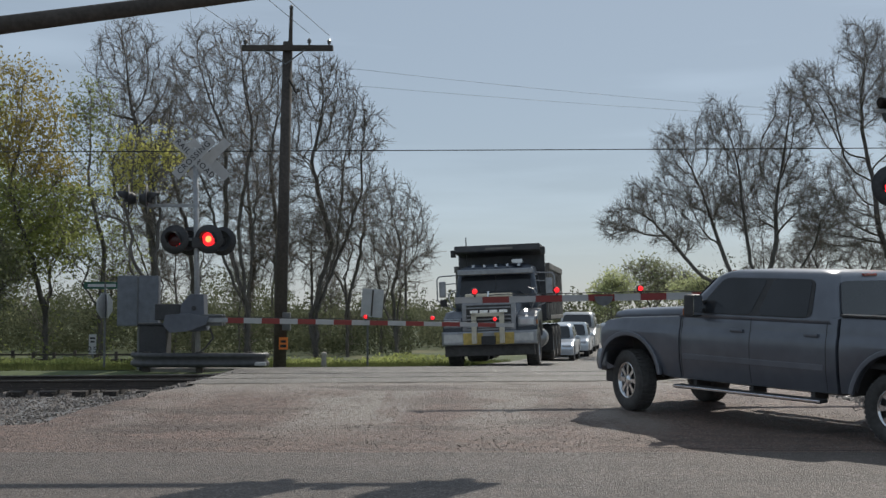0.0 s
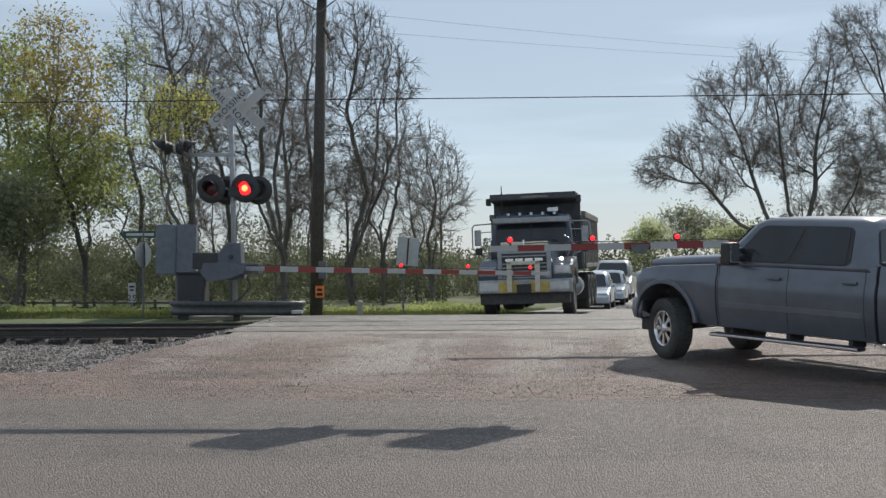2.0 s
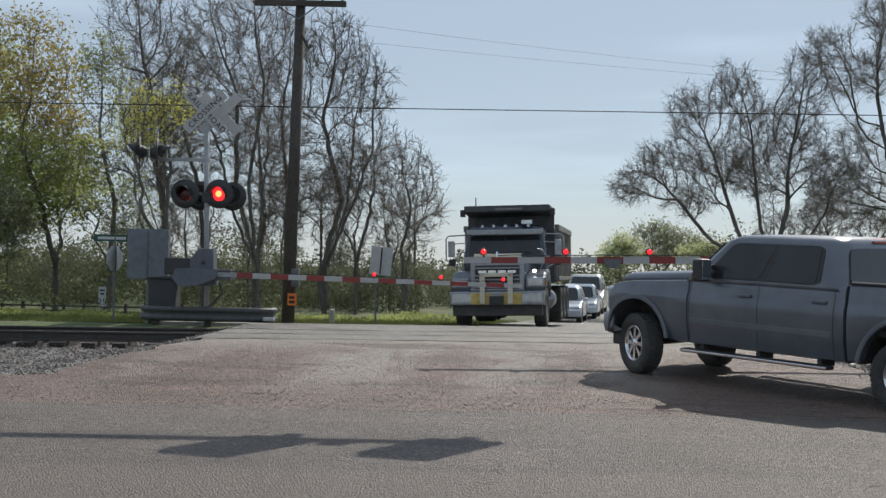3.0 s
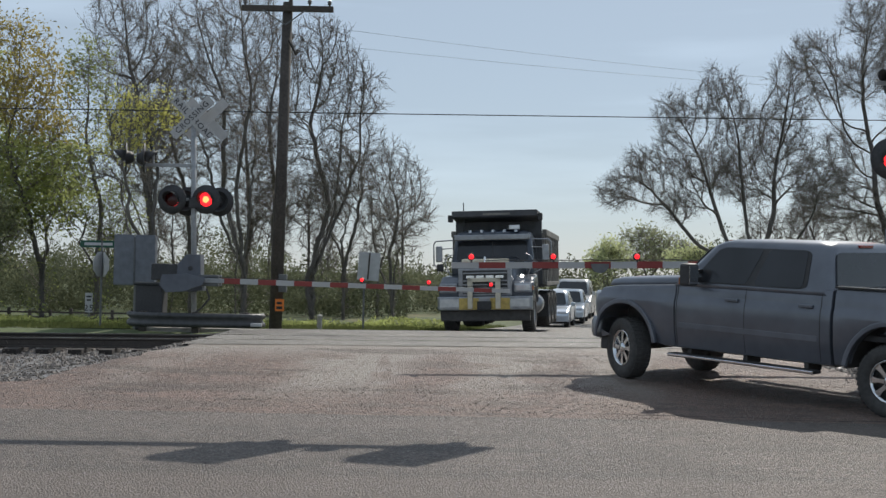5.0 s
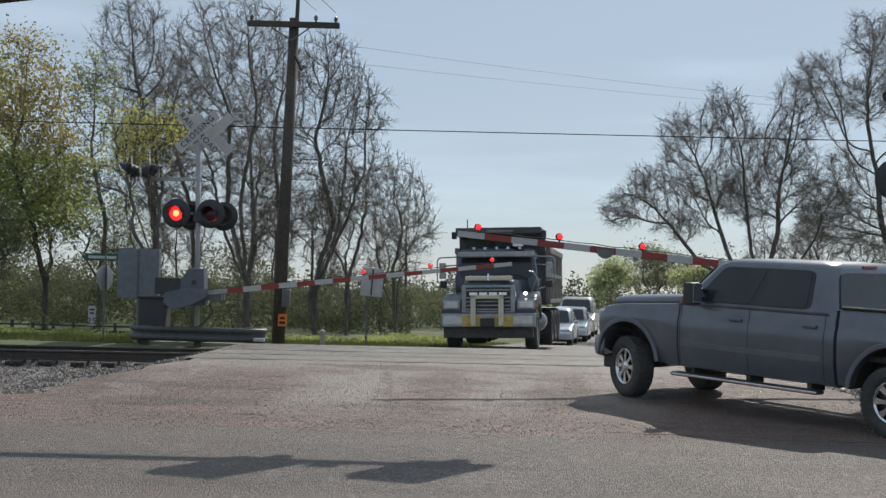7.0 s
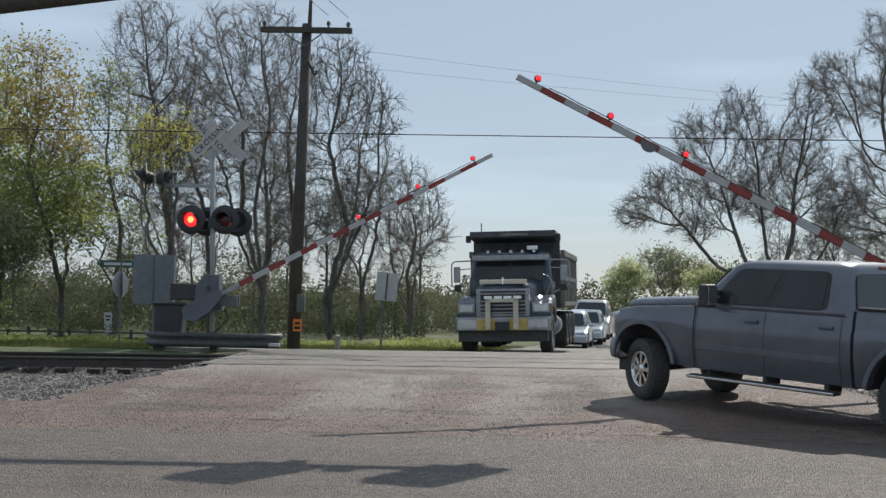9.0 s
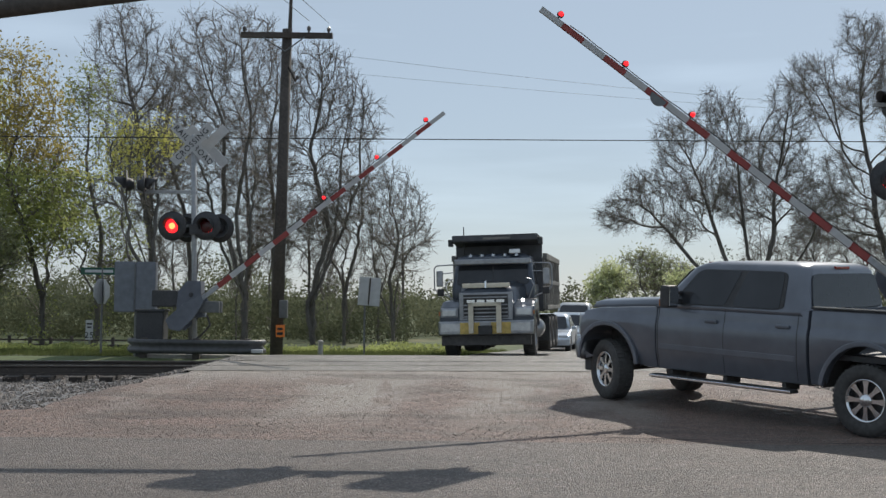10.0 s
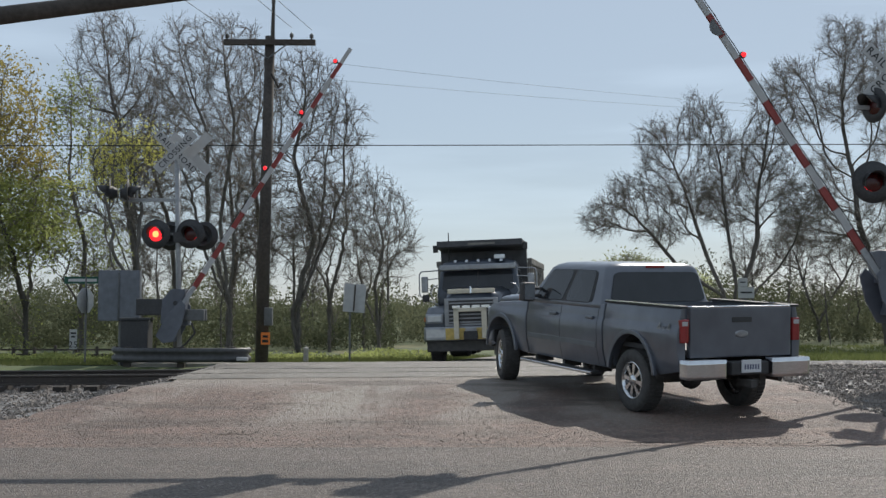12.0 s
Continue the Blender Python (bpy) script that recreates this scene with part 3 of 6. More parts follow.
LEFT, LEFT_ARM, LEFT_LENS = left_signal()
RIGHT, RIGHT_ARM, RIGHT_LENS = right_signal()


# ---- utility pole, wires ----
def utility_pole():
    p = thing("utility_pole", "dark weathered timber utility pole with a crossarm and insulators", "utility pole", pose(-4.1, 29, lift(-4.1, 29) - 0.1))
    part("shaft", rod(bmesh.new(), (0, 0, -0.3), (0.16, 0, 8.35), 0.165, 0.125, 18), M["pole"], p, smooth=True)
    part("crossarm", boxes((-0.98, 1.32, -0.20, -0.08, 8.10, 8.24), bevel=0.01), M["pole"], p)
    part("top_spike", rod(bmesh.new(), (0.24, -0.14, 8.2), (0.26, -0.14, 9.15), 0.055, 0.04), M["pole"], p)
    for x, z in ((-0.90, 8.24), (0.72, 8.26), (1.22, 8.24), (0.26, 9.12)):
        ins = part("insulator", lathe([(0.02, -0.03), (0.025, 0.04), (0.06, 0.05), (0.035, 0.08), (0.06, 0.10), (0.04, 0.13), (0.001, 0.17)], 14, "Z"), M["porcelain"], p, smooth=True)
        ins.matrix_basis = pose(x, -0.14, z)
    for sx in (-0.45, 0.62):
        part("crossarm_brace", rod(bmesh.new(), (0.13, -0.19, 7.75), (sx, -0.19, 8.12), 0.018, n=6), M["galv"], p)
    part("pin_bracket", rod(bmesh.new(), (0.14, -0.05, 7.5), (0.42, -0.2, 7.0), 0.03, n=8), M["pole"], p)
    part("small_insulator", lathe([(0.001, -0.05), (0.05, -0.03), (0.035, 0), (0.05, 0.03), (0.001, 0.06)], 12, "Z"), M["porcelain"], p).matrix_basis = pose(0.46, -0.22, 7.08)
    part("tag_plate", boxes((0.02, 0.24, -0.20, -0.185, 0.58, 0.88)), M["orange"], p, "orange plate with illegible black marks")
    part("tag_marks", boxes((0.05, 0.2, -0.206, -0.201, 0.63, 0.70), (0.06, 0.19, -0.206, -0.201, 0.75, 0.81)), M["letters"], p)
    part("meter_box", boxes((0.10, 0.30, -0.26, -0.06, 1.05, 1.5), bevel=0.02), M["galv"], p)
    return p


utility_pole()


def wire(a, b, sag, r=0.012):
    a, b = Vector(a), Vector(b)
    cu = bpy.data.curves.new("wire", "CURVE")
    cu.dimensions, cu.bevel_depth, cu.bevel_resolution = "3D", r, 1
    sp = cu.splines.new("POLY")
    sp.points.add(24)
    for i in range(25):
        u = i / 24
        v = a.lerp(b, u)
        sp.points[i].co = (v.x, v.y, v.z - sag * 4 * u * (1 - u), 1)
    cu.materials.append(M["wire"])
    return tagged(new("overhead_wire", cu), "thin dark overhead line strung over the road", "wire", "overhead wires")


wire((-42, 37, 6.58), (34, 37, 6.92), 0.06, 0.016)
for dx, z in ((-0.9, 8.55), (0.72, 8.6), (1.22, 8.55), (0.26, 9.4)):
    wire((-4.1 + dx, 28.86, z - 0.05), (-14 + dx, -30, z + 1.6), 0.5, 0.007)
wire((-2.9, 29, 7.75), (62, 72, 15.6), 1.7, 0.0035)
wire((-3.4, 29, 7.35), (62, 76, 15.2), 1.2, 0.0035)


# ---- traffic signal mast arm over the highway ----
def mast_arm():
    base = Vector((-13.0, 14.85, lift(-13, 14.85) - 0.05))
    s = thing("traffic_signal", "dark tapered mast arm over the highway with two signal heads", "traffic signal", Matrix.Translation(base))

    def on(x):
        return Vector((x, 16.48 + (x + 6.40) * 0.2468, 5.68 + (x + 6.40) * 0.2042)) - base
    part("post", rod(bmesh.new(), (0, 0, 0), (0, 0, 4.5), 0.22, 0.17, 18), M["pole"], s, smooth=True)
    part("arm", rod(bmesh.new(), on(-13.0), on(4.29), 0.17, 0.07, 18), M["pole"], s, "dark weathered tapering arm", True)
    for x in (2.02, 3.86):
        h = part("signal_head", boxes((-0.36, 0.36, -0.14, 0.14, -0.05, 0.82), bevel=0.03), M["black"], s, "black traffic signal head on the arm")
        h.matrix_basis = Matrix.Translation(on(x)) @ pose(0, 0, 0, 0, -13, 0)
        part("clamp", boxes((-0.08, 0.08, -0.18, 0.18, -0.2, 0.05)), M["galv"], h)
    part("arm_bracket", boxes((-0.13, 0.13, -0.06, 0.06, -0.05, 0.24), bevel=0.02), M["black"], s).matrix_basis = Matrix.Translation(on(2.71))
    part("end_bolt", rod(bmesh.new(), on(-6.7) + Vector((0, 0, -0.14)), on(-6.7) + Vector((0, 0, -0.26)), 0.03), M["galv"], s)
    return s


mast_arm()


# ---- trees ----
def limbs(g, line, crowns, count, step, kill):
    """Grow branches from a trunk line into the crowns (x, z, half width, half height): nodes reach for scattered buds."""
    buds = []
    size = np.array([c[2] * c[2] * c[3] for c in crowns]) ** 0.75
    for (cx, cz, rx, rz), n in zip(crowns, np.maximum(12, 2.3 * count * size / size.sum()).astype(int)):
        v = g.normal(size=(n, 3))
        v /= np.linalg.norm(v, axis=1)[:, None]
        v *= (g.uniform(0, 1, n) ** 0.42)[:, None]
        buds.append(v * (rx, rx, rz) + (cx, -0.15 * cx + g.normal() * 0.5 * rx, cz))
    buds = np.concatenate(buds)
    nodes, parent = [], []
    for path in line:
        last = -1 if not nodes else 0
        pts = [Vector(p) for p in path]
        for a, b in zip(pts, pts[1:]):
            k = max(1, int((b - a).length / step))
            for i in range(k):
                p = a.lerp(b, i / k)
                nodes.append((p.x + g.normal() * 0.03, p.y + g.normal() * 0.03, p.z))
                parent.append(last)
                last = len(nodes) - 1
    N = np.array(nodes)
    par = list(parent)
    d = np.linalg.norm(buds[:, None] - N[None], axis=2)
    near, dist = d.argmin(1), d.min(1)
    live = np.ones(len(buds), bool)
    for _ in range(90):
        if not live.any():
            break
        idx = np.nonzero(live)[0]
        pull = buds[idx] - N[near[idx]]
        pull /= np.maximum(np.linalg.norm(pull, axis=1), 1e-6)[:, None]
        own, inv = np.unique(near[idx], return_inverse=True)
        way = np.zeros((len(own), 3))
        np.add.at(way, inv, pull)
        way /= np.maximum(np.linalg.norm(way, axis=1), 1e-6)[:, None]
        heading = np.array([N[i] - N[par[i]] if par[i] >= 0 else (0, 0, step) for i in own]) / step
        way = way + 0.65 * heading + g.normal(size=way.shape) * 0.11 + (0, 0, 0.06)
        way /= np.linalg.norm(way, axis=1)[:, None]
        fresh = N[own] + way * step
        # no shoot where another already stands
        free = np.linalg.norm(N[None] - fresh[:, None], axis=2).min(1) > 0.55 * step
        own, fresh = own[free], fresh[free]
        if not len(own):
            break
        start = len(N)
        N = np.concatenate([N, fresh])
        par += own.tolist()
        d = np.linalg.norm(buds[idx][:, None] - fresh[None], axis=2)
        dm = d.min(1)
        closer = dm < dist[idx]
        near[idx[closer]] = start + d.argmin(1)[closer]
        dist[idx[closer]] = dm[closer]
        stuck = ~closer & (g.uniform(size=len(idx)) < np.where(dist[idx] < 4 * step, 0.6, 0.03))
        live[idx[(dist[idx] < kill) | stuck]] = False
    return N, np.array(par)


def tube_mesh(name, A, B, ra, rb, mat, n=3):
    D = B - A
    D = D / np.maximum(np.linalg.norm(D, axis=1), 1e-6)[:, None]
    ref = np.where(np.abs(D[:, 2:3]) > 0.9, np.array([[1.0, 0, 0]]), np.array([[0, 0, 1.0]]))
    U = np.cross(D, ref)
    U /= np.linalg.norm(U, axis=1)[:, None]
    V = np.cross(D, U)
    vs = []
    for end, r in ((A, ra), (B + D * (rb * 0.3)[:, None], rb)):
        for i in range(n):
            w = 2 * math.pi * i / n
            vs.append(end + (U * math.cos(w) + V * math.sin(w)) * r[:, None])
    vs = np.stack(vs, 1).reshape(-1, 3)
    base = np.arange(len(A))[:, None] * 2 * n
    fs = np.concatenate([np.concatenate([base + i, base + (i + 1) % n, base + n + (i + 1) % n, base + n + i], 1) for i in range(n)], 0)
    me = bpy.data.meshes.new(name)
    me.from_pydata(vs.tolist(), [], fs.tolist())
    me.materials.append(mat)
    me.polygons.foreach_set("use_smooth", [True] * len(me.polygons))
    return me


def limb_mesh(name, N, par, r, own, mat, n=6):
    """One welded limb: a ring at each joint, turned along with its parent's."""
    rings, axes, vs, fs = {}, {}, [], []

    def ring(key, p, d, u, radius):
        u = (u - d * u.dot(d)).normalized()
        v = d.cross(u)
        rings[key], axes[key] = len(vs), u
        for i in range(n):
            w = 2 * math.pi * i / n
            vs.append(p + (u * math.cos(w) + v * math.sin(w)) * radius)

    for c in own:
        a, b = Vector(N[par[c]]), Vector(N[c])
        d = (b - a).normalized()
        if par[c] not in rings:
            ring(par[c], a, d, d.orthogonal(), min(r[par[c]], r[c] * 1.25))
        ring(c, b, d, axes[par[c]], r[c])
        lo, hi = rings[par[c]], rings[c]
        fs += [(lo + i, lo + (i + 1) % n, hi + (i + 1) % n, hi + i) for i in range(n)]
    return mesh_of(name, vs, fs, mat, True)


def leaf_mesh(name, spots, size, mat, rng):
    """Many small folded leaves at the given spots."""
    n = len(spots)
    P = np.array(spots)
    g = np.random.RandomState(rng.randrange(9999))
    a = g.normal(size=(n, 3)); a /= np.linalg.norm(a, axis=1)[:, None]
    b = np.cross(a, g.normal(size=(n, 3))); b /= np.linalg.norm(b, axis=1)[:, None]
    s = (size * g.uniform(0.55, 1.35, n))[:, None]
    vs = np.stack([P - a * s, P + b * s * 0.5, P + a * s, P - b * s * 0.5], 1).reshape(-1, 3)
    fs = (np.arange(n)[:, None] * 4 + np.arange(4)[None]).tolist()
    me = bpy.data.meshes.new(name)
    me.from_pydata(vs.tolist(), [], fs)
    me.materials.append(mat)
    return me


def tree(seed, x, y, crowns, label, count=700, name="tree", fork=2.4, stems=None, step=0.33, twigs=6, twig_len=0.55, thin=0.0072, tip=0.0138, leaves=0, leaf_mat=None, leaf_size=0.1, cloud=0.3, low=0.0, second=None):
    """A tree whose limbs fill the given crowns: trunk, boughs one by one, a crown of fine twigs, and leaves if it has any."""
    g = np.random.RandomState(seed)
    ground = bed(x, y) - 0.06
    crowns = [(cx, cz - ground, rx, rz) for cx, cz, rx, rz in crowns]
    if stems is None and len(crowns) > 1:
        stems = []
        for cx, cz, rx, rz in crowns:
            low_z = fork * g.uniform(0.7, 1.0)
            stems.append([(g.normal() * 0.06, 0, low_z), (0.45 * cx + g.normal() * 0.3, g.normal() * 0.4, low_z + 0.35 * (cz - low_z)), (0.9 * cx + g.normal() * 0.3, g.normal() * 0.5, low_z + 0.75 * (cz - low_z))])
    line = [[(0, 0, -0.2), (g.normal() * 0.12, 0, fork)]] + [[(0, 0, 0.1)] + list(st) for st in stems or ()]
    N, par = limbs(g, line, crowns, count, step, step * 1.1)
    n = len(N)
    kids = np.zeros(n, int)
    tips = np.zeros(n)
    for i in range(n - 1, -1, -1):
        tips[i] = max(1.0, tips[i])
        if par[i] >= 0:
            tips[par[i]] += tips[i]
            kids[par[i]] += 1
    r = tip * tips ** 0.45
    has = par >= 0
    child = np.nonzero(has)[0]
    A, B, rb = N[par[child]], N[child], r[child]
    ra = np.minimum(r[par[child]], rb * 1.35)
    # a trunk is followed from the base up the thickest child while it stays thick
    trunk, i = set(), 0
    while True:
        nxt = [c for c in np.nonzero(par == i)[0]]
        if not nxt:
            break
        i = max(nxt, key=lambda c: r[c])
        if r[i] < 0.45 * r[0]:
            break
        trunk.add(i)
    owner = np.full(n, -1)
    for c in child:
        if c in trunk:
            owner[c] = 0
        elif r[c] > 0.036:
            p = par[c]
            owner[c] = c if p == 0 or p in trunk or owner[p] <= 0 else owner[p]
    t = thing(name, label, "tree", pose(x, y, ground), "saplings" if name == "sapling" else "roadside trees")
    pick = owner[child]
    part("trunk", limb_mesh("trunk", N, par, r, child[pick == 0], M["bark"], 9), None, t)
    for o in np.unique(pick[pick > 0]):
        part("bough", limb_mesh("bough", N, par, r, child[pick == o], M["bark"], 6), None, t)
    # fine twigs on every thin shoot
    m = pick < 0
    shoot = child[(r[child] < tip * 2.3) & m]
    S = np.repeat(shoot, twigs)
    dirs = N[S] - N[par[S]]
    dirs /= np.maximum(np.linalg.norm(dirs, axis=1), 1e-6)[:, None]
    k = len(S)
    D = dirs * 0.75 + g.normal(size=(k, 3)) * 0.55 + (0, 0, 0.12)
    D /= np.linalg.norm(D, axis=1)[:, None]
    L = twig_len * g.uniform(0.45, 1.25, k)[:, None]
    P0 = N[par[S]] + (N[S] - N[par[S]]) * g.uniform(0.2, 1, k)[:, None]
    P1 = P0 + D * L * 0.5
    P2 = P1 + (D + g.normal(size=(k, 3)) * 0.22 + (0, 0, 0.06)) * L * 0.5
    E = D + g.normal(size=(k, 3)) * 0.6
    E /= np.linalg.norm(E, axis=1)[:, None]
    P3 = P1 + E * L * 0.55
    w = np.full(k, thin)
    part("crown", tube_mesh("crown", np.concatenate([A[m], P0, P1, P1]), np.concatenate([B[m], P1, P2, P3]),
                            np.concatenate([np.maximum(ra[m], thin), w, w * 0.85, w * 0.85]), np.concatenate([np.maximum(rb[m], thin), w * 0.85, w * 0.5, w * 0.5]), M["twig"]), None, t)
    if leaves:
        at = P2[P2[:, 2] > low]
        for mat, share in ((leaf_mat, 1.0),) if second is None else ((leaf_mat, 0.6), (second, 0.4)):
            base = at if second is None else at[(at[:, 2] > np.median(at[:, 2])) == (mat is second)]
            spots = base[g.randint(len(base), size=int(leaves * share))] + g.normal(size=(int(leaves * share), 3)) * (cloud, cloud, cloud * 0.7)
            part("foliage", leaf_mesh("foliage", spots, leaf_size, mat, random.Random(seed)), None, t)
    return t


BARE = "tall bare tree with fine grey-brown twigs in early spring"
GREEN = "tree in fresh yellow-green leaf beside the track"
# the stand to the left of the road, beyond the rails
tree(1, -15.1, 44, [(-0.7, 7.6, 1.8, 3.2), (-1.2, 4.5, 1.5, 2.6), (0.4, 5.2, 1.3, 2.4)], "tree in olive and bronze-green spring leaf beside the track", 330, twigs=3, leaves=13000, leaf_mat=M["leaf"], second=M["leafbronze"], leaf_size=0.075)
tree(2, -19.9, 50, [(-0.2, 6.8, 2.2, 4.9), (1.2, 5.0, 1.5, 2.5)], "dense tree in fresh green leaf", 300, twigs=3, leaves=13000, leaf_mat=M["leaf"], leaf_size=0.09)
tree(3, -13.6, 46, [(-0.7, 8.6, 1.1, 2.3), (-1.0, 4.7, 1.4, 2.3), (0.4, 3.9, 1.0, 1.6)], GREEN, 400, twigs=3, leaves=6500, leaf_mat=M["leaf"], leaf_size=0.065, cloud=0.2)
tree(14, -16.6, 41, [(0, 2.9, 1.6, 1.5), (-1.5, 2.6, 1.2, 1.2)], "low bushy tree in green leaf", 300, fork=0.8, leaves=9000, leaf_mat=M["leafpale"], leaf_size=0.075)
tree(4, -12.4, 50, [(-1.7, 12.7, 1.8, 1.8), (-2.5, 10.5, 1.5, 1.5), (-0.5, 10.5, 1.5, 1.7), (-1.1, 7.8, 2.0, 2.0)], BARE, 800, fork=3.6)
tree(5, -9.9, 40, [(-0.4, 6.8, 1.2, 0.7), (-1.2, 6.2, 0.8, 0.6), (-1.1, 5.0, 1.2, 1.0)], "tree with a pale yellow flowering crown", 350, fork=2.6, tip=0.018, leaves=2700, leaf_mat=M["leafgold"], leaf_size=0.06, low=5.8, cloud=0.25)
tree(6, -7.8, 46, [(-1.7, 11.0, 1.7, 2.0), (-0.5, 9.7, 1.6, 2.7), (-2.2, 8.5, 1.4, 2.0), (0.1, 11.5, 1.4, 1.6), (-0.9, 6.5, 2.0, 2.0)], BARE, 1000, fork=2.0)
tree(7, -11.2, 52, [(-0.5, 6.1, 1.5, 2.3), (-1.2, 10.7, 1.5, 2.0)], BARE, 500)
tree(8, -7.1, 50, [(-0.4, 10.2, 1.3, 2.7), (-0.0, 6.3, 1.2, 2.2)], BARE, 550)
tree(9, -4.8, 44, [(0.1, 9.7, 1.4, 1.6), (1.0, 8.4, 1.4, 1.9), (-0.0, 6.9, 1.3, 1.9), (1.7, 8.2, 0.8, 1.3), (0.7, 5.1, 1.5, 1.5)], BARE, 900, fork=2.2)
tree(10, -4.3, 52, [(-0.2, 5.6, 1.3, 2.0), (0.8, 6.6, 1.1, 1.8), (-1.2, 5.0, 1.1, 1.5)], BARE, 500)
tree(11, -2.0, 50, [(-0.2, 5.7, 1.5, 1.6), (0.6, 4.8, 1.1, 1.7), (-0.9, 4.5, 1.0, 1.5), (0.1, 3.0, 1.2, 1.0)], "slender bare tree with a rounded vase-shaped crown", 550, fork=1.4)
tree(12, -9.4, 56, [(0, 8.5, 1.8, 3.2), (0.4, 4.6, 1.6, 1.6)], BARE, 450)
tree(13, -14.6, 58, [(0, 9.0, 2.0, 3.0), (0.5, 5.0, 1.6, 1.6)], BARE, 450)
# the wide trees to the right of the road
tree(31, 15.0, 56, [(-5.9, 5.8, 1.4, 1.0), (-4.8, 6.9, 1.5, 1.0), (-3.5, 9.2, 1.2, 1.5), (-1.5, 10.4, 1.2, 1.5), (-0.5, 8.7, 1.4, 1.6), (1.7, 10.7, 1.2, 1.6),
                    (2.0, 8.3, 1.6, 1.9), (-2.1, 6.7, 1.9, 1.4), (0.2, 6.5, 1.9, 1.4), (2.6, 6.1, 1.6, 1.4), (-3.4, 5.0, 1.6, 0.8)], "broad bare tree with many limbs spreading from the base", 2300, twigs=10, twig_len=0.62, thin=0.0062, fork=2.0,
     stems=[[(-0.6, 0, 2.6), (-2.6, -0.2, 3.9)], [(-0.5, 0.1, 2.8), (-1.4, 0.3, 5.0)], [(0.1, -0.2, 3.0), (-0.2, -0.3, 5.2)], [(0.5, 0.2, 2.8), (1.3, 0.1, 5.4)], [(0.4, -0.1, 2.2), (2.2, -0.4, 4.0)]])
tree(22, 24.1, 60, [(-4.5, 13.5, 1.5, 1.2), (-2.9, 11.8, 1.8, 1.5), (-1.8, 15.4, 1.3, 1.6), (0.0, 14.0, 2.4, 2.9), (-2.3, 8.3, 1.8, 1.8), (-3.4, 5.6, 2.4, 1.3), (-1.0, 5.7, 1.8, 1.8),
                    (0.7, 9.6, 1.8, 2.9), (2.8, 12.0, 2.2, 3.0), (3.4, 7.5, 2.2, 2.2)], "tall broad bare tree with arching limbs", 2300, twigs=10, twig_len=0.62, thin=0.0062, fork=3.0, stems=[[(-0.3, 0, 3.0), (-1.4, 0, 6.5)], [(0.5, 0, 3.0), (1.4, 0, 6.5)]])
tree(23, 22.6, 66, [(-1.1, 4.6, 1.9, 1.3), (1.8, 4.4, 2.3, 1.1)], "low bare tree under the taller ones", 450, fork=1.2)
tree(27, 29.0, 58, [(-0.5, 8.0, 2.4, 3.0), (1.0, 5.0, 2.2, 1.6), (-1.5, 4.5, 1.8, 1.4)], BARE, 600, fork=1.6)
tree(24, 13.5, 90, [(-0.2, 3.2, 1.1, 1.1), (-1.2, 2.4, 0.9, 0.7)], "small round tree in pale green leaf down the road", 200, fork=0.8, leaves=3600, leaf_mat=M["leafspring"], leaf_size=0.12, cloud=0.35)
tree(25, 17.3, 96, [(-0.6, 4.5, 1.9, 1.3), (1.8, 3.9, 1.9, 1.0), (0.4, 3.0, 2.8, 0.7)], "grey-green tree coming into leaf down the road", 500, fork=1.0, thin=0.012, leaves=3600, leaf_mat=M["leafpale"], leaf_size=0.12, cloud=0.35)
tree(26, 18.8, 84, [(-0.7, 2.9, 1.4, 0.7), (0.8, 2.9, 1.6, 0.7)], "low bush in fresh green leaf down the road", 250, fork=0.6, leaves=4500, leaf_mat=M["leafspring"], leaf_size=0.11, cloud=0.3)


# far woods and undergrowth
def thicket(name, n, place, size, mat, label):
    rng = random.Random(len(name) * 7 + n)
    spots = []
    while len(spots) < n:
        spots.append(place(rng))
    return tagged(new(name, leaf_mesh(name, spots, size, mat, rng)), label, "undergrowth", kind="stuff")


def hedge(x0, x1, y0, y1, top, lumps=0.5):
    def place(rng):
        while True:
            x, y = rng.uniform(x0, x1), rng.uniform(y0, y1)
            h = top * (0.55 + lumps * noise.noise((x * 0.35, y * 0.2, top)) + 0.25 * noise.noise((x * 1.1, y, 1)))
            z = rng.random() ** 0.7 * max(0.15, h)
            if noise.noise((x * 0.8, y * 0.8, z * 0.9)) > -0.12:
                return (x, y, bed(x, y) + z - 0.1)
    return place


thicket("far_undergrowth", 62000, hedge(-34, 1.2, 62, 74, 4.4, 0.9), 0.08, M["leafmuted"], "soft green undergrowth behind the stand of trees")
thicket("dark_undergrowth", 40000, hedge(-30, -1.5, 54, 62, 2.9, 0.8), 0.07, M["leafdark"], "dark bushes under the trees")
thicket("right_woods", 45000, hedge(15, 46, 64, 76, 5.0), 0.085, M["leafmuted"], "scrubby green wood edge beyond the field")
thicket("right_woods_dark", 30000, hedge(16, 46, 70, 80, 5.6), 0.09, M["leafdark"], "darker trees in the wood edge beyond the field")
thicket("distant_woods", 40000, hedge(-90, 90, 150, 165, 5.0, 0.8), 0.24, M["leafmuted"], "hazy distant woods")
thicket("roadside_brush", 14000, hedge(-1.5, 6.5, 74, 84, 3.0), 0.08, M["leafmuted"], "grey-green brush beside the road")
thicket("weeds", 16000, hedge(-24, 0.2, 37.5, 41, 0.55), 0.045, M["leaf"], "low weeds along the verge")

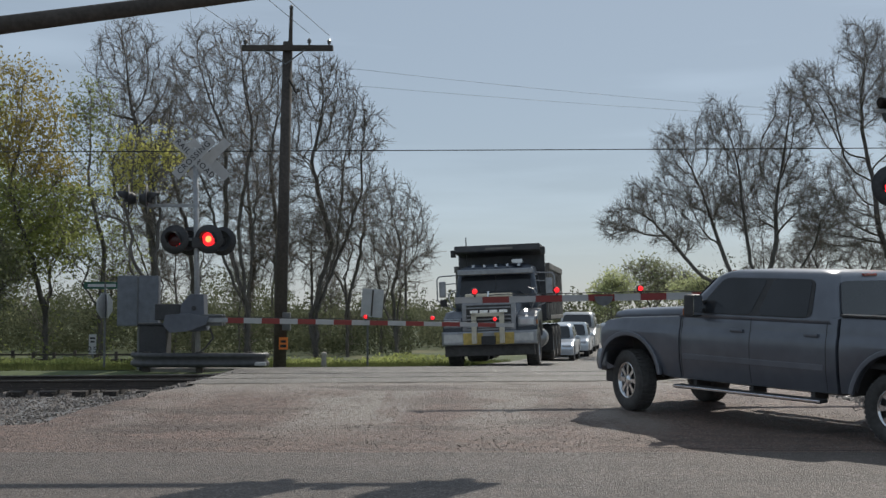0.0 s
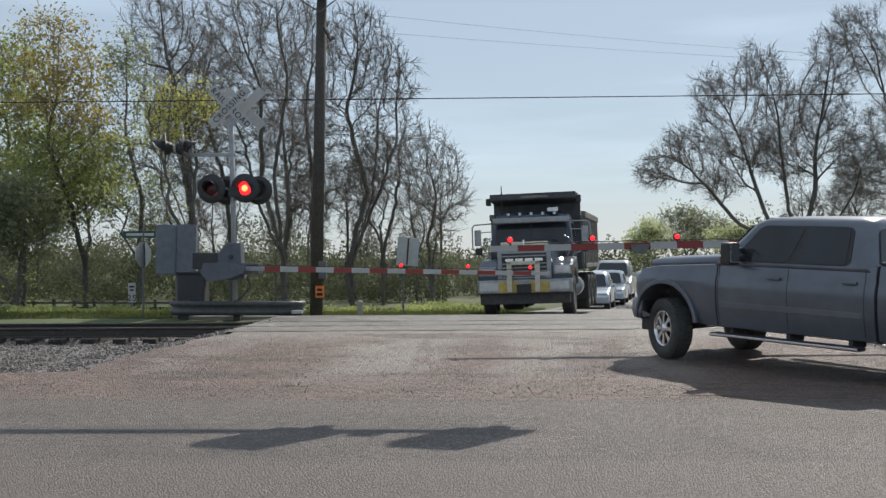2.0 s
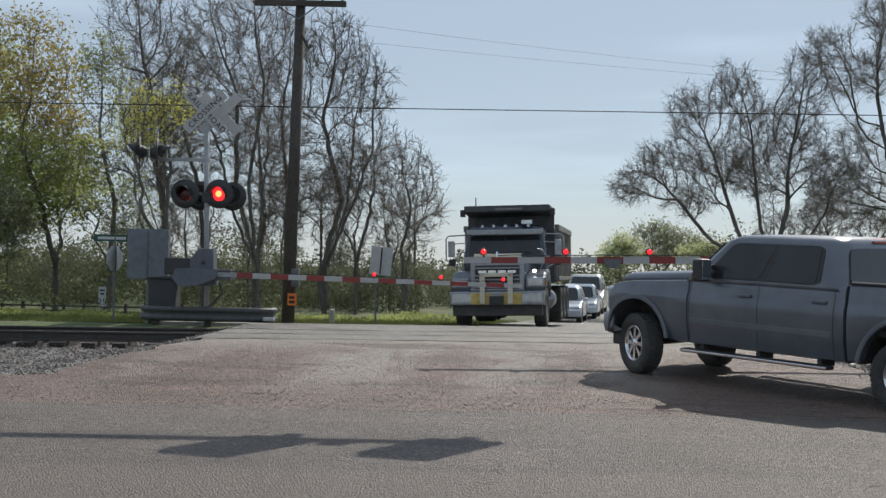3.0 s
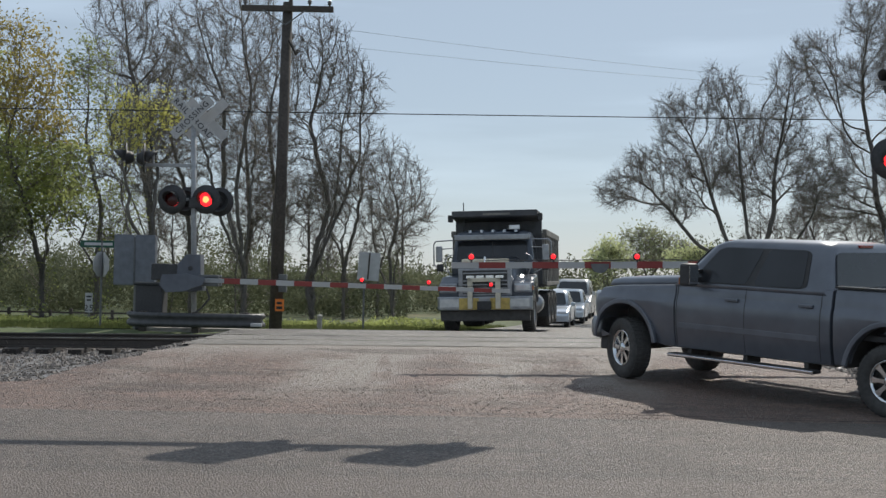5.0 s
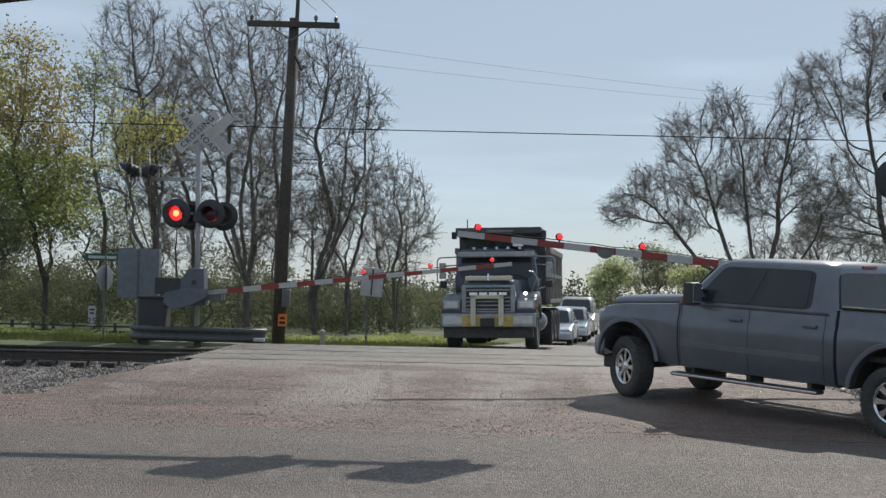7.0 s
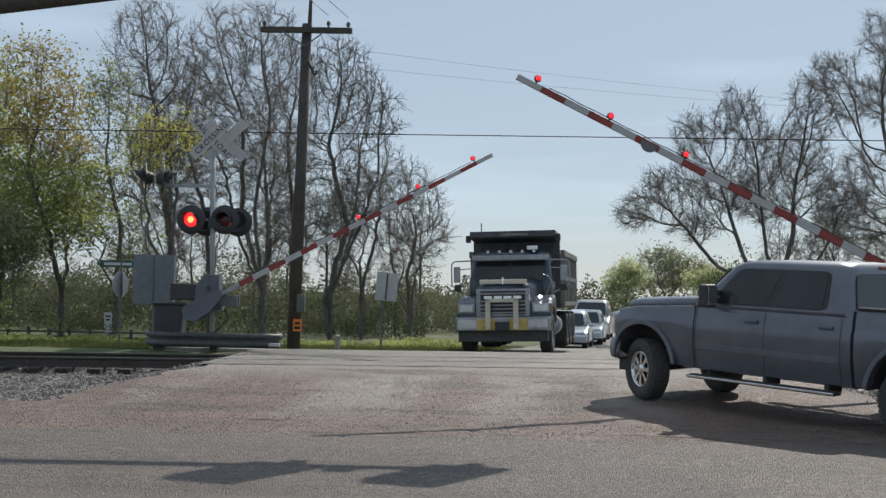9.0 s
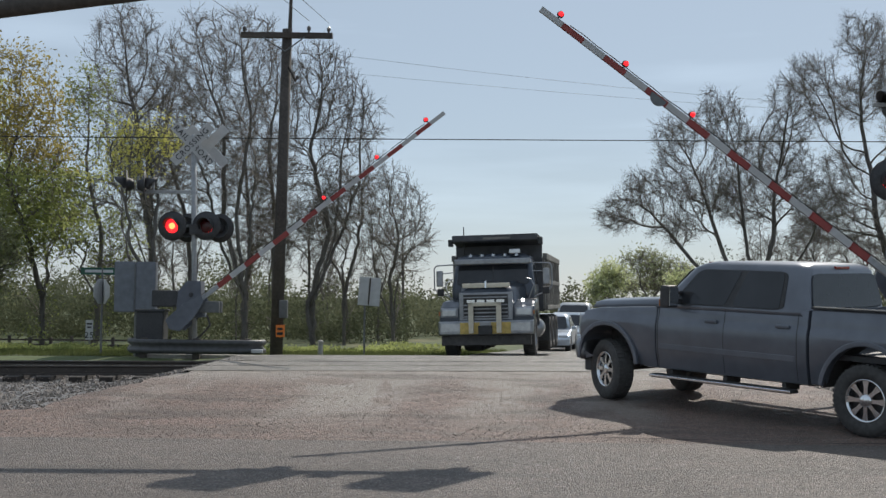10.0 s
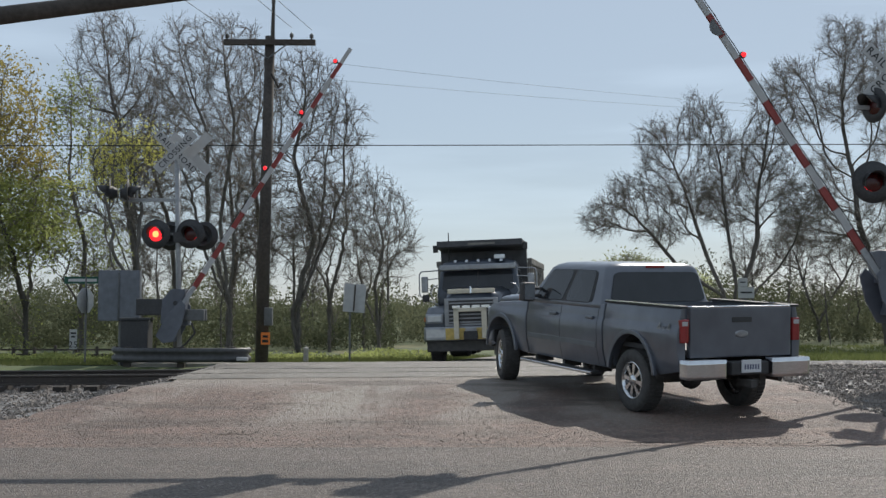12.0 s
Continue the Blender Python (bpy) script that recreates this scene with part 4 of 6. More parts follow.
# thin bare saplings that fill the stands
SAPLING = "thin bare sapling among the trees"
SAPLINGS = [tree(41, -9.0, 54, [(0, 4.0, 1.1, 1.9)], SAPLING, 90, name="sapling", fork=1.2),
            tree(42, -13.0, 60, [(0.2, 4.6, 1.3, 2.2), (-0.4, 3.0, 0.9, 1.0)], SAPLING, 110, name="sapling", fork=1.2),
            tree(43, 18.0, 63, [(0, 3.6, 1.4, 1.7)], SAPLING, 100, name="sapling", fork=0.8)]
pick = random.Random(5)
for k in range(24):
    x, y = (pick.uniform(-24, -0.5), pick.uniform(52, 68)) if k < 18 else (pick.uniform(16, 34), pick.uniform(60, 70))
    f = pick.uniform(0.7, 1.25)
    copy_thing(SAPLINGS[k % 3], pose(x, y, bed(x, y) - 0.06, 0, 0, pick.uniform(0, 360)) @ Matrix.Diagonal((f, f, f, 1)))


def turf(name, n, x0, x1, y0, y1, h, label, keep=lambda x, y: True):
    """Upright grass blades."""
    rng = random.Random(n)
    vs, fs = [], []
    while len(fs) < n:
        x, y = rng.uniform(x0, x1), rng.uniform(y0, y1)
        if not keep(x, y) or noise.noise((x * 0.9, y * 0.9, 4)) < -0.25:
            continue
        z, k, a = bed(x, y) - 0.06, h * rng.uniform(0.4, 1.3), rng.uniform(0, 6.28)
        w, c, s = 0.012 + 0.01 * rng.random(), math.cos(a), math.sin(a)
        lx, ly = rng.gauss(0, 0.35) * k, rng.gauss(0, 0.35) * k
        b = len(vs)
        vs += [(x - c * w, y - s * w, z), (x + c * w, y + s * w, z), (x + lx, y + ly, z + k)]
        fs.append((b, b + 1, b + 2))
    return tagged(new(name, mesh_of(name, vs, fs, M["blade"])), label, "grass", kind="stuff")


turf("grass_verge", 52000, -26, 4.5, 29.0, 46, 0.14, "rough spring grass of the verge", lambda x, y: x < road_mid(y) - 2.6 - 3.4 * smoothstep(30, 24.6, y) and (x > -5.0 or y > 31.5))
turf("grass_field", 30000, 9.5, 34, 27, 60, 0.18, "bright rough grass of the field", lambda x, y: x > road_mid(y) + 4.6)


# ---- vehicles ----
def car_paint(name, colour, metal=0.35, rough=0.32, dust=0.25):
    m = material(name, colour, rough, 3.0, dust, 0.0, metal, coat=0.6)
    return m


M.update(
    truckpaint=car_paint("dark_grey_car_paint", (0.125, 0.137, 0.163), 0.3, 0.3),
    bluepaint=car_paint("dark_blue_truck_paint", (0.035, 0.047, 0.068), 0.1, 0.4),
    whitecar=car_paint("white_car_paint", (0.62, 0.66, 0.70), 0.0),
    bluecar=car_paint("silver_blue_car_paint", (0.48, 0.53, 0.60)),
    silvercar=car_paint("silver_car_paint", (0.45, 0.46, 0.47)),
    glass=material("tinted_glass", (0.03, 0.033, 0.038), 0.08, 2, 0.3),
    chrome=material("chrome", (0.72, 0.73, 0.75), 0.16, 6, 0.12, 0.0, 1.0),
    dullchrome=material("dull_chrome", (0.30, 0.31, 0.33), 0.34, 8, 0.25, 0.0, 0.9),
    tyre=material("tyre_rubber", (0.06, 0.058, 0.056), 0.85, 20, 0.35, 0.3),
    trim=material("black_plastic_trim", (0.04, 0.04, 0.042), 0.6, 14, 0.3),
    under=material("grimy_chassis", (0.065, 0.061, 0.058), 0.8, 10, 0.4),
    taillamp=material("tail_lamp_lens", (0.27, 0.02, 0.022), 0.15, 8, 0.2, coat=0.8),
    amber=material("amber_lens", (0.34, 0.11, 0.03), 0.2, 8, 0.2, coat=0.8),
    clear=material("clear_lamp_lens", (0.55, 0.57, 0.6), 0.12, 8, 0.2, 0.0, 0.4, coat=0.8),
    # emission that paints in a bright glint; no lamp burns there
    glintglow=material("painted_glint_glow", (0.9, 0.9, 0.9), 0.2, 8, 0.1, glow=(1.0, 0.97, 0.92), power=7.0),
    plate=material("number_plate", (0.62, 0.64, 0.66), 0.45, 10, 0.1),
    bar_ink=material("plate_ink", (0.12, 0.13, 0.2), 0.6, 10, 0.1),
    yellow=material("worn_yellow_paint", (0.55, 0.40, 0.12), 0.6, 9, 0.35, 0.1),
    dumpsteel=material("dark_dump_steel", (0.075, 0.077, 0.085), 0.55, 6, 0.35, 0.1, 0.2),
    dumpside=material("dusty_dump_side", (0.20, 0.19, 0.175), 0.65, 5, 0.35, 0.1, 0.2),
    cream=material("cream_hood_trim", (0.62, 0.57, 0.46), 0.5, 8, 0.15),
)


def rring(x0, x1, y0, y1, z, r, n=4, zf=None):
    """A rounded rectangle at height z; zf(x, y) lifts single corners."""
    out = []
    for cx, cy, a0 in ((x1 - r, y1 - r, 0), (x0 + r, y1 - r, 90), (x0 + r, y0 + r, 180), (x1 - r, y0 + r, 270)):
        for i in range(n + 1):
            a = radians(a0 + 90 * i / n)
            x, y = cx + r * math.cos(a), cy + r * math.sin(a)
            out.append((x, y, zf(x, y) if zf else z))
    return out


def loft(rings, cap0=True, cap1=True):
    bm = bmesh.new()
    vr = [[bm.verts.new(p) for p in ring] for ring in rings]
    n = len(vr[0])
    for p, q in zip(vr, vr[1:]):
        for i in range(n):
            j = (i + 1) % n
            bm.faces.new((p[i], p[j], q[j], q[i]))
    if cap0:
        bm.faces.new(list(reversed(vr[0])))
    if cap1:
        bm.faces.new(vr[-1])
    bmesh.ops.recalc_face_normals(bm, faces=bm.faces)
    return bm


def panel(corners, u0, u1, v0, v1, out=0.006, thick=0.012, lip=0.0):
    """A pane set on a four-cornered face (bottom a, bottom b, top b, top a), proud of it by out."""
    a, b, c, d = (Vector(p) for p in corners)
    nrm = (b - a).cross(d - a).normalized()

    def at(u, v):
        return a.lerp(b, u).lerp(d.lerp(c, u), v)
    bm = bmesh.new()
    k = 0.06
    uv = []
    for (cu, cv, a0) in ((u1, v1, 0), (u0, v1, 90), (u0, v0, 180), (u1, v0, 270)):
        ru, rv = k * abs(u1 - u0) * 1.4, k * abs(v1 - v0) * 2
        su, sv = (1 if cu == u1 else -1), (1 if cv == v1 else -1)
        for i in range(4):
            w = radians(90 * i / 3)
            cw, sw = (math.cos(w), math.sin(w)) if a0 in (0, 180) else (math.sin(w), math.cos(w))
            uv.append((cu - su * ru * (1 - cw), cv - sv * rv * (1 - sw)))
    top = [bm.verts.new(at(u, v) + nrm * out) for u, v in uv]
    low = [bm.verts.new(at(u, v) + nrm * (out - thick)) for u, v in uv]
    bm.faces.new(top)
    bm.faces.new(list(reversed(low)))
    n = len(top)
    for i in range(n):
        j = (i + 1) % n
        bm.faces.new((top[j], top[i], low[i], low[j]))
    bmesh.ops.recalc_face_normals(bm, faces=bm.faces)
    return bm


def wheel(parent, x, y, r, w, rim_r, side, rim_mat, spokes=8, dual=False):
    """Tyre, rim and hub; side +1 shows its face to +y."""
    h = w / 2
    ob = part("wheel", lathe([(rim_r, -h * 0.8), (rim_r + 0.02, -h), (r * 0.93, -h), (r * 0.985, -h * 0.8), (r, -h * 0.45), (r, h * 0.45), (r * 0.985, h * 0.8), (r * 0.93, h), (rim_r + 0.02, h), (rim_r, h * 0.8)], 40), M["tyre"], parent, "black rubber tyre", True)
    ob.matrix_basis = pose(x, y, r)
    tread = bmesh.new()
    for i in range(44):
        a = 2 * math.pi * i / 44
        for s in (-1, 1):
            box(tread, r - 0.012, r + 0.008, s * h * 0.42 - h * 0.36, s * h * 0.42 + h * 0.36, -0.018, 0.018, m=pose(0, 0, 0, 0, math.degrees(a + s * 0.03), 0))
    part("tread", tread, M["tyre"], ob)
    f = side * h
    part("rim", lathe([(rim_r + 0.005, -f * 0.8), (rim_r, f * 0.86), (rim_r - 0.02, f * 0.9), (rim_r - 0.035, f * 0.55), (rim_r - 0.05, f * 0.1)], 36), rim_mat, ob, "bright metal rim", True)
    part("brake_disc", lathe([(0.001, f * 0.05), (rim_r * 0.8, f * 0.05), (rim_r - 0.03, -f * 0.1)], 28), M["under"], ob)
    spoke = None
    for i in range(spokes):
        if spoke is None:
            sp = bmesh.new()
            y0, y1, w0, w1 = f * 0.62 - 0.02, f * 0.62 + 0.02, rim_r * 0.17, rim_r * 0.11
            loop = [[sp.verts.new((x, y, z)) for y, z in ((y0, -w), (y1, -w), (y1, w), (y0, w))] for x, w in ((rim_r * 0.2, w1), (rim_r * 0.55, w1 * 0.8), (rim_r - 0.015, w0))]
            for p, q in zip(loop, loop[1:]):
                for k in range(4):
                    sp.faces.new((p[k], p[(k + 1) % 4], q[(k + 1) % 4], q[k]))
            bmesh.ops.recalc_face_normals(sp, faces=sp.faces)
            spoke = part("spoke", sp, rim_mat, ob)
        else:
            part("spoke", spoke.data, None, ob).matrix_basis = pose(0, 0, 0, 0, 360 * i / spokes, 0)
    part("hub_cap", lathe([(rim_r * 0.3, f * 0.5), (rim_r * 0.3, f * 0.78), (rim_r * 0.22, f * 0.86), (0.001, f * 0.88)], 20), rim_mat, ob, smooth=True)
    return ob


PICKUP = thing("pickup_truck", "dark grey crew cab pickup truck with chrome wheels", "pickup truck")
PAINT = M["truckpaint"]


def bulge(bm):
    """Give flat sides the swell and crease of pressed panels."""
    for z in (0.58, 0.66, 0.74, 0.80, 0.90, 1.0, 1.08, 1.14, 1.18, 1.22, 1.26, 1.30, 1.34):
        bmesh.ops.bisect_plane(bm, geom=bm.verts[:] + bm.edges[:] + bm.faces[:], plane_co=(0, 0, z), plane_no=(0, 0, 1))
    for v in bm.verts:
        if abs(v.co.y) > 0.9:
            z = v.co.z
            out = -0.05 * smoothstep(0.8, 0.5, z) + 0.016 * math.exp(-((z - 1.0) / 0.16) ** 2) - 0.022 * smoothstep(1.12, 1.2, z) - 0.03 * smoothstep(1.25, 1.42, z)
            v.co.y += out if v.co.y > 0 else -out
    return bm


def build_pickup():
    P = PICKUP
    # front clip with wheel arches
    o = [(3.16, 0.52), (3.36, 0.52)] + arch(4.07, 0.47, 0.56, 172, 12) + [(4.55, 0.60), (4.62, 0.62), (4.66, 0.85), (4.67, 1.02), (4.63, 1.14), (4.5, 1.22), (4.2, 1.27), (3.16, 1.335)]
    clip = prism(bmesh.new(), o, -0.985, 0.985, 0.05)
    part("front_fender", bulge(clip), PAINT, P, smooth="edges")
    hood = loft([rring(3.02, 4.58, -0.84, 0.84, 0, 0.16, 5, lambda x, y: 1.24 + (4.66 - x) * 0.055),
                 rring(3.04, 4.54, -0.80, 0.80, 0, 0.18, 5, lambda x, y: 1.325 + (4.62 - x) * 0.062),
                 rring(3.10, 4.44, -0.70, 0.70, 0, 0.22, 5, lambda x, y: 1.365 + (4.5 - x) * 0.062),
                 rring(3.2, 4.3, -0.5, 0.5, 0, 0.22, 5, lambda x, y: 1.39 + (4.3 - x) * 0.06)])
    part("hood", hood, PAINT, P, smooth=True)
    # cab below the windows
    side = prism(bmesh.new(), [(0.78, 0.52), (3.16, 0.52), (3.16, 1.34), (0.78, 1.40)], -0.985, 0.985, 0.05)
    part("cab_side", bulge(side), PAINT, P, smooth="edges")
    # cab above the windows
    up = loft([rring(0.78, 3.26, -0.955, 0.955, 1.32, 0.10, 5), rring(0.81, 3.18, -0.935, 0.935, 1.38, 0.12, 5),
               rring(0.90, 2.70, -0.80, 0.80, 1.88, 0.14, 5), rring(0.93, 2.60, -0.76, 0.76, 1.935, 0.16, 5),
               rring(1.02, 2.48, -0.66, 0.66, 1.972, 0.18, 5), rring(1.25, 2.2, -0.4, 0.4, 1.988, 0.18, 5)])
    part("cab_roof", up, PAINT, P, smooth=True)
    for s in (1, -1):
        c = [(3.18, s * 0.935, 1.38), (0.81, s * 0.935, 1.38), (0.90, s * 0.80, 1.88), (2.70, s * 0.80, 1.88)]
        if s < 0:
            c = [c[1], c[0], c[3], c[2]]
        a, b = (0.105, 0.855) if s > 0 else (0.145, 0.895)
        part("window_surround", panel(c, a, b, 0.0, 0.97, 0.009), M["trim"], P, "black surround of the side windows")
        for u0, u1, nm in ((0.12, 0.475, "front_window"), (0.525, 0.83, "rear_window")):
            a, b = (u0, u1) if s > 0 else (1 - u1, 1 - u0)
            part(nm, panel(c, a, b, 0.02, 0.95, 0.014), M["glass"], P, "dark tinted side window")
        # door seams, handles, mouldings
        for x in (3.12, 2.02, 0.92):
            part("door_seam", bulge(boxes((x - 0.005, x + 0.005, s * 0.978, s * 0.9875, 0.56, 1.34))), M["trim"], P)
        for x in (2.12, 1.02):
            part("door_handle", boxes((x, x + 0.2, s * 0.99 - 0.02, s * 0.99 + 0.025, 1.16, 1.20), bevel=0.012), PAINT, P)
        part("side_moulding", boxes((0.95, 3.1, s * 0.988 - 0.006, s * 0.988 + 0.008, 0.78, 0.85), bevel=0.005), PAINT, P)
        part("running_board", boxes((0.95, 3.2, s * 0.97 - 0.09, s * 0.97 + 0.09, 0.405, 0.455), bevel=0.02), M["trim"], P, "black running board")
        part("running_board_edge", boxes((0.95, 3.2, s * 1.06 - 0.01, s * 1.06 + 0.012, 0.415, 0.448), bevel=0.008), M["chrome"], P, "bright edge of the running board")
        for x in (1.15, 2.05, 2.95):
            part("step_bracket", boxes((x - 0.03, x + 0.03, s * 0.75 - 0.15, s * 0.75 + 0.15, 0.42, 0.52)), M["under"], P)
        # arch lips
        for cx in (4.07, 0.0):
            lip = bmesh.new()
            pts_o, pts_i = arch(cx, 0.47, 0.615, 172, 8), arch(cx, 0.47, 0.555, 172, 8)
            prism(lip, pts_o + list(reversed(pts_i)), s * 0.965, s * 1.022, 0.012)
            part("wheel_arch_lip", lip, PAINT, P)
        # mirrors
        mir = part("wing_mirror", boxes((2.72, 2.88, s * 1.15 - 0.11, s * 1.15 + 0.11, 1.34, 1.64), bevel=0.04), M["trim"], P, "tall black towing mirror")
        part("mirror_arm", boxes((2.76, 2.84, s * 0.96 - 0.12, s * 0.96 + 0.12, 1.40, 1.45), (2.76, 2.84, s * 0.96 - 0.12, s * 0.96 + 0.12, 1.52, 1.56), bevel=0.012), M["trim"], mir)
        part("mirror_signal", boxes((2.875, 2.892, s * 1.20 - 0.04, s * 1.20 + 0.05, 1.36, 1.45), bevel=0.004), M["amber"], mir, "amber signal lens")
        part("mirror_glass", boxes((2.714, 2.721, s * 1.15 - 0.09, s * 1.15 + 0.09, 1.37, 1.61)), M["chrome"], mir)
        # lamps
        hl = part("headlamp", boxes((4.50, 4.69, s * 0.84 - 0.15, s * 0.84 + 0.15, 0.86, 1.17), bevel=0.04), M["clear"], P, "clear headlamp")
        part("indicator_lens", boxes((4.46, 4.65, s * 0.955 - 0.02, s * 0.955 + 0.028, 0.90, 1.02), bevel=0.015), M["amber"], hl, "amber corner lens")
        tl = part("tail_lamp", boxes((-1.135, -0.96, s * 0.90 - 0.062, s * 0.90 + 0.062, 0.98, 1.28), bevel=0.02), M["taillamp"], P, "red tail lamp")
        part("reverse_lens", boxes((-1.14, -1.1, s * 0.90 - 0.045, s * 0.90 + 0.045, 1.19, 1.25), bevel=0.006), M["clear"], tl)
        # bed side with arch
        o = [(-1.10, 0.64), (-0.62, 0.56)] + arch(0, 0.47, 0.56, 170, 10) + [(0.62, 0.54), (0.75, 0.54), (0.75, 1.415), (-1.10, 1.435)]
        part("bed_side", bulge(prism(bmesh.new(), o, s * 0.86, s * 0.985, 0.03)), PAINT, P, smooth="edges")
        part("bed_rail", boxes((-1.11, 0.75, s * 0.90 - 0.065, s * 0.90 + 0.065, 1.418, 1.452), bevel=0.012), M["trim"], P, "black bed rail cap")
        part("bed_rail_strip", boxes((-1.09, 0.70, s * 0.965 - 0.006, s * 0.965 + 0.006, 1.445, 1.458)), M["chrome"], P)
        part("wheel_well", prism(bmesh.new(), arch(0, 0.47, 0.60, 175, 5) + list(reversed(arch(0, 0.47, 0.565, 175, 5))), s * 0.5, s * 0.96), M["under"], P)
        part("front_wheel_well", prism(bmesh.new(), arch(4.07, 0.47, 0.60, 175, 5) + list(reversed(arch(4.07, 0.47, 0.565, 175, 5))), s * 0.5, s * 0.9), M["under"], P)
    for s in (1, -1):
        part("inner_fender", boxes((-0.64, 0.64, s * 0.46 - 0.01, s * 0.46 + 0.01, 0.50, 0.86)), M["under"], P)
    part("bed_floor", boxes((-1.08, 0.75, -0.86, 0.86, 0.84, 0.90)), M["trim"], P)
    part("bed_front", boxes((0.68, 0.75, -0.86, 0.86, 0.88, 1.41)), PAINT, P)
    tg = part("tailgate", boxes((-1.13, -1.04, -0.815, 0.815, 0.80, 1.43), bevel=0.02), PAINT, P, "dark grey tailgate")
    part("tailgate_cap", boxes((-1.135, -1.03, -0.80, 0.80, 1.425, 1.447), bevel=0.008), M["chrome"], tg, "bright top edge")
    part("tailgate_handle", boxes((-1.142, -1.12, -0.16, 0.16, 1.23, 1.30), bevel=0.01), M["trim"], tg)
    part("emblem", lathe([(0.001, -0.012), (0.09, -0.01), (0.11, 0)], 24, "X"), M["dullchrome"], tg).matrix_basis = Matrix.Translation((-1.13, 0, 1.08)) @ Matrix.Diagonal((1, 1, 0.45, 1))
    # windscreen and back window
    ws = [(3.19, -0.84, 1.38), (3.19, 0.84, 1.38), (2.71, 0.72, 1.88), (2.71, -0.72, 1.88)]
    part("windscreen", panel(ws, 0.02, 0.98, 0.02, 0.96, 0.03), M["glass"], P, "tinted windscreen")
    bw = [(0.805, 0.88, 1.40), (0.805, -0.88, 1.40), (0.895, -0.76, 1.88), (0.895, 0.76, 1.88)]
    part("back_window", panel(bw, 0.03, 0.97, 0.03, 0.93, 0.012), M["glass"], P, "dark back window")
    part("brake_light", boxes((0.90, 0.94, -0.16, 0.16, 1.905, 1.94), bevel=0.006), M["taillamp"], P, "high red brake light")
    for k in range(5):
        part("roof_lamp", boxes((2.54, 2.62, -0.5 + k * 0.25 - 0.035, -0.5 + k * 0.25 + 0.035, 1.925, 1.965), bevel=0.012), M["amber"], P, "small amber roof lamp")
    # front
    gr = part("grille", boxes((4.64, 4.71, -0.68, 0.68, 0.82, 1.18), bevel=0.03), M["chrome"], P, "chrome grille")
    for z in (0.90, 1.0, 1.10):
        part("grille_bar", boxes((4.705, 4.72, -0.62, 0.62, z - 0.02, z + 0.02), bevel=0.005), M["trim"], gr)
    part("front_bumper", loft([rring(4.52, 4.77, -0.99, 0.99, 0.55, 0.10, 5), rring(4.52, 4.80, -1.0, 1.0, 0.62, 0.12, 5), rring(4.52, 4.80, -1.0, 1.0, 0.76, 0.12, 5), rring(4.52, 4.76, -0.98, 0.98, 0.82, 0.10, 5)]), M["dullchrome"], P, "chrome front bumper", True)
    part("air_dam", boxes((4.46, 4.68, -0.86, 0.86, 0.36, 0.56), bevel=0.03), M["trim"], P)
    # rear
    rb = part("rear_bumper", boxes((-1.32, -1.14, -0.30, 0.30, 0.60, 0.76), bevel=0.02), M["trim"], P, "rear bumper with chrome ends")
    for s in (1, -1):
        part("bumper_end", loft([rring(-1.34, -1.10, min(s * 0.36, s * 0.99), max(s * 0.36, s * 0.99), z, 0.06, 4) for z in (0.56, 0.60, 0.74, 0.79)]), M["chrome"], rb, "chrome bumper end", True)
    pl = part("number_plate", boxes((-1.345, -1.33, -0.155, 0.155, 0.63, 0.785), bevel=0.003), M["plate"], rb, "pale number plate with blurred marks")
    for k in range(6):
        part("plate_mark", boxes((-1.348, -1.3455, -0.12 + k * 0.042, -0.095 + k * 0.042, 0.67, 0.73)), M["bar_ink"], pl)
    hitch = part("tow_hitch", boxes((-1.40, -1.1, -0.05, 0.05, 0.44, 0.54), bevel=0.01), M["under"], P)
    # chassis
    part("chassis", boxes((-1.0, 4.5, -0.52, -0.40, 0.5, 0.66), (-1.0, 4.5, 0.40, 0.52, 0.5, 0.66), (0.8, 3.1, -0.8, 0.8, 0.5, 0.56), (3.4, 4.4, -0.5, 0.5, 0.5, 1.0), bevel=0.01), M["under"], P)
    part("front_axle", rod(bmesh.new(), (4.07, -0.8, 0.43), (4.07, 0.8, 0.43), 0.05), M["under"], P)
    ax = rod(bmesh.new(), (0, -0.8, 0.43), (0, 0.8, 0.43), 0.06)
    bmesh.ops.create_icosphere(ax, subdivisions=2, radius=0.17, matrix=pose(0, 0, 0.43))
    part("rear_axle", ax, M["under"], P)
    part("exhaust_pipe", rod(bmesh.new(), (-1.0, -0.75, 0.5), (0.4, -0.6, 0.52), 0.045), M["under"], P)
    for s in (1, -1):
        for x, d in ((0.05, "4x4"),):
            t = part("decal", text_mesh(d, 0.19, M["dullchrome"]), None, P, "pale bed decal")
            t.matrix_basis = pose(-0.78, s * 0.989, 1.15, 90, 0, 180 if s > 0 else 0)
    # the body sits high on its springs
    for ob in P.children_recursive:
        if ob.matrix_basis == Matrix():
            for q in ob.data.vertices:
                q.co.z += 0.05 * smoothstep(0.5, 1.2, q.co.z)
                q.co.x -= 0.07 * smoothstep(4.45, 4.7, q.co.x)
        else:
            ob.location.z += 0.045
    wheels = []
    for x in (4.07, 0.0):
        for s in (1, -1):
            wheels.append((wheel(P, x, s * 0.855, 0.425, 0.28, 0.262, s, M["chrome"], 8), s, x > 1))
    return wheels


PICKUP_WHEELS = build_pickup()


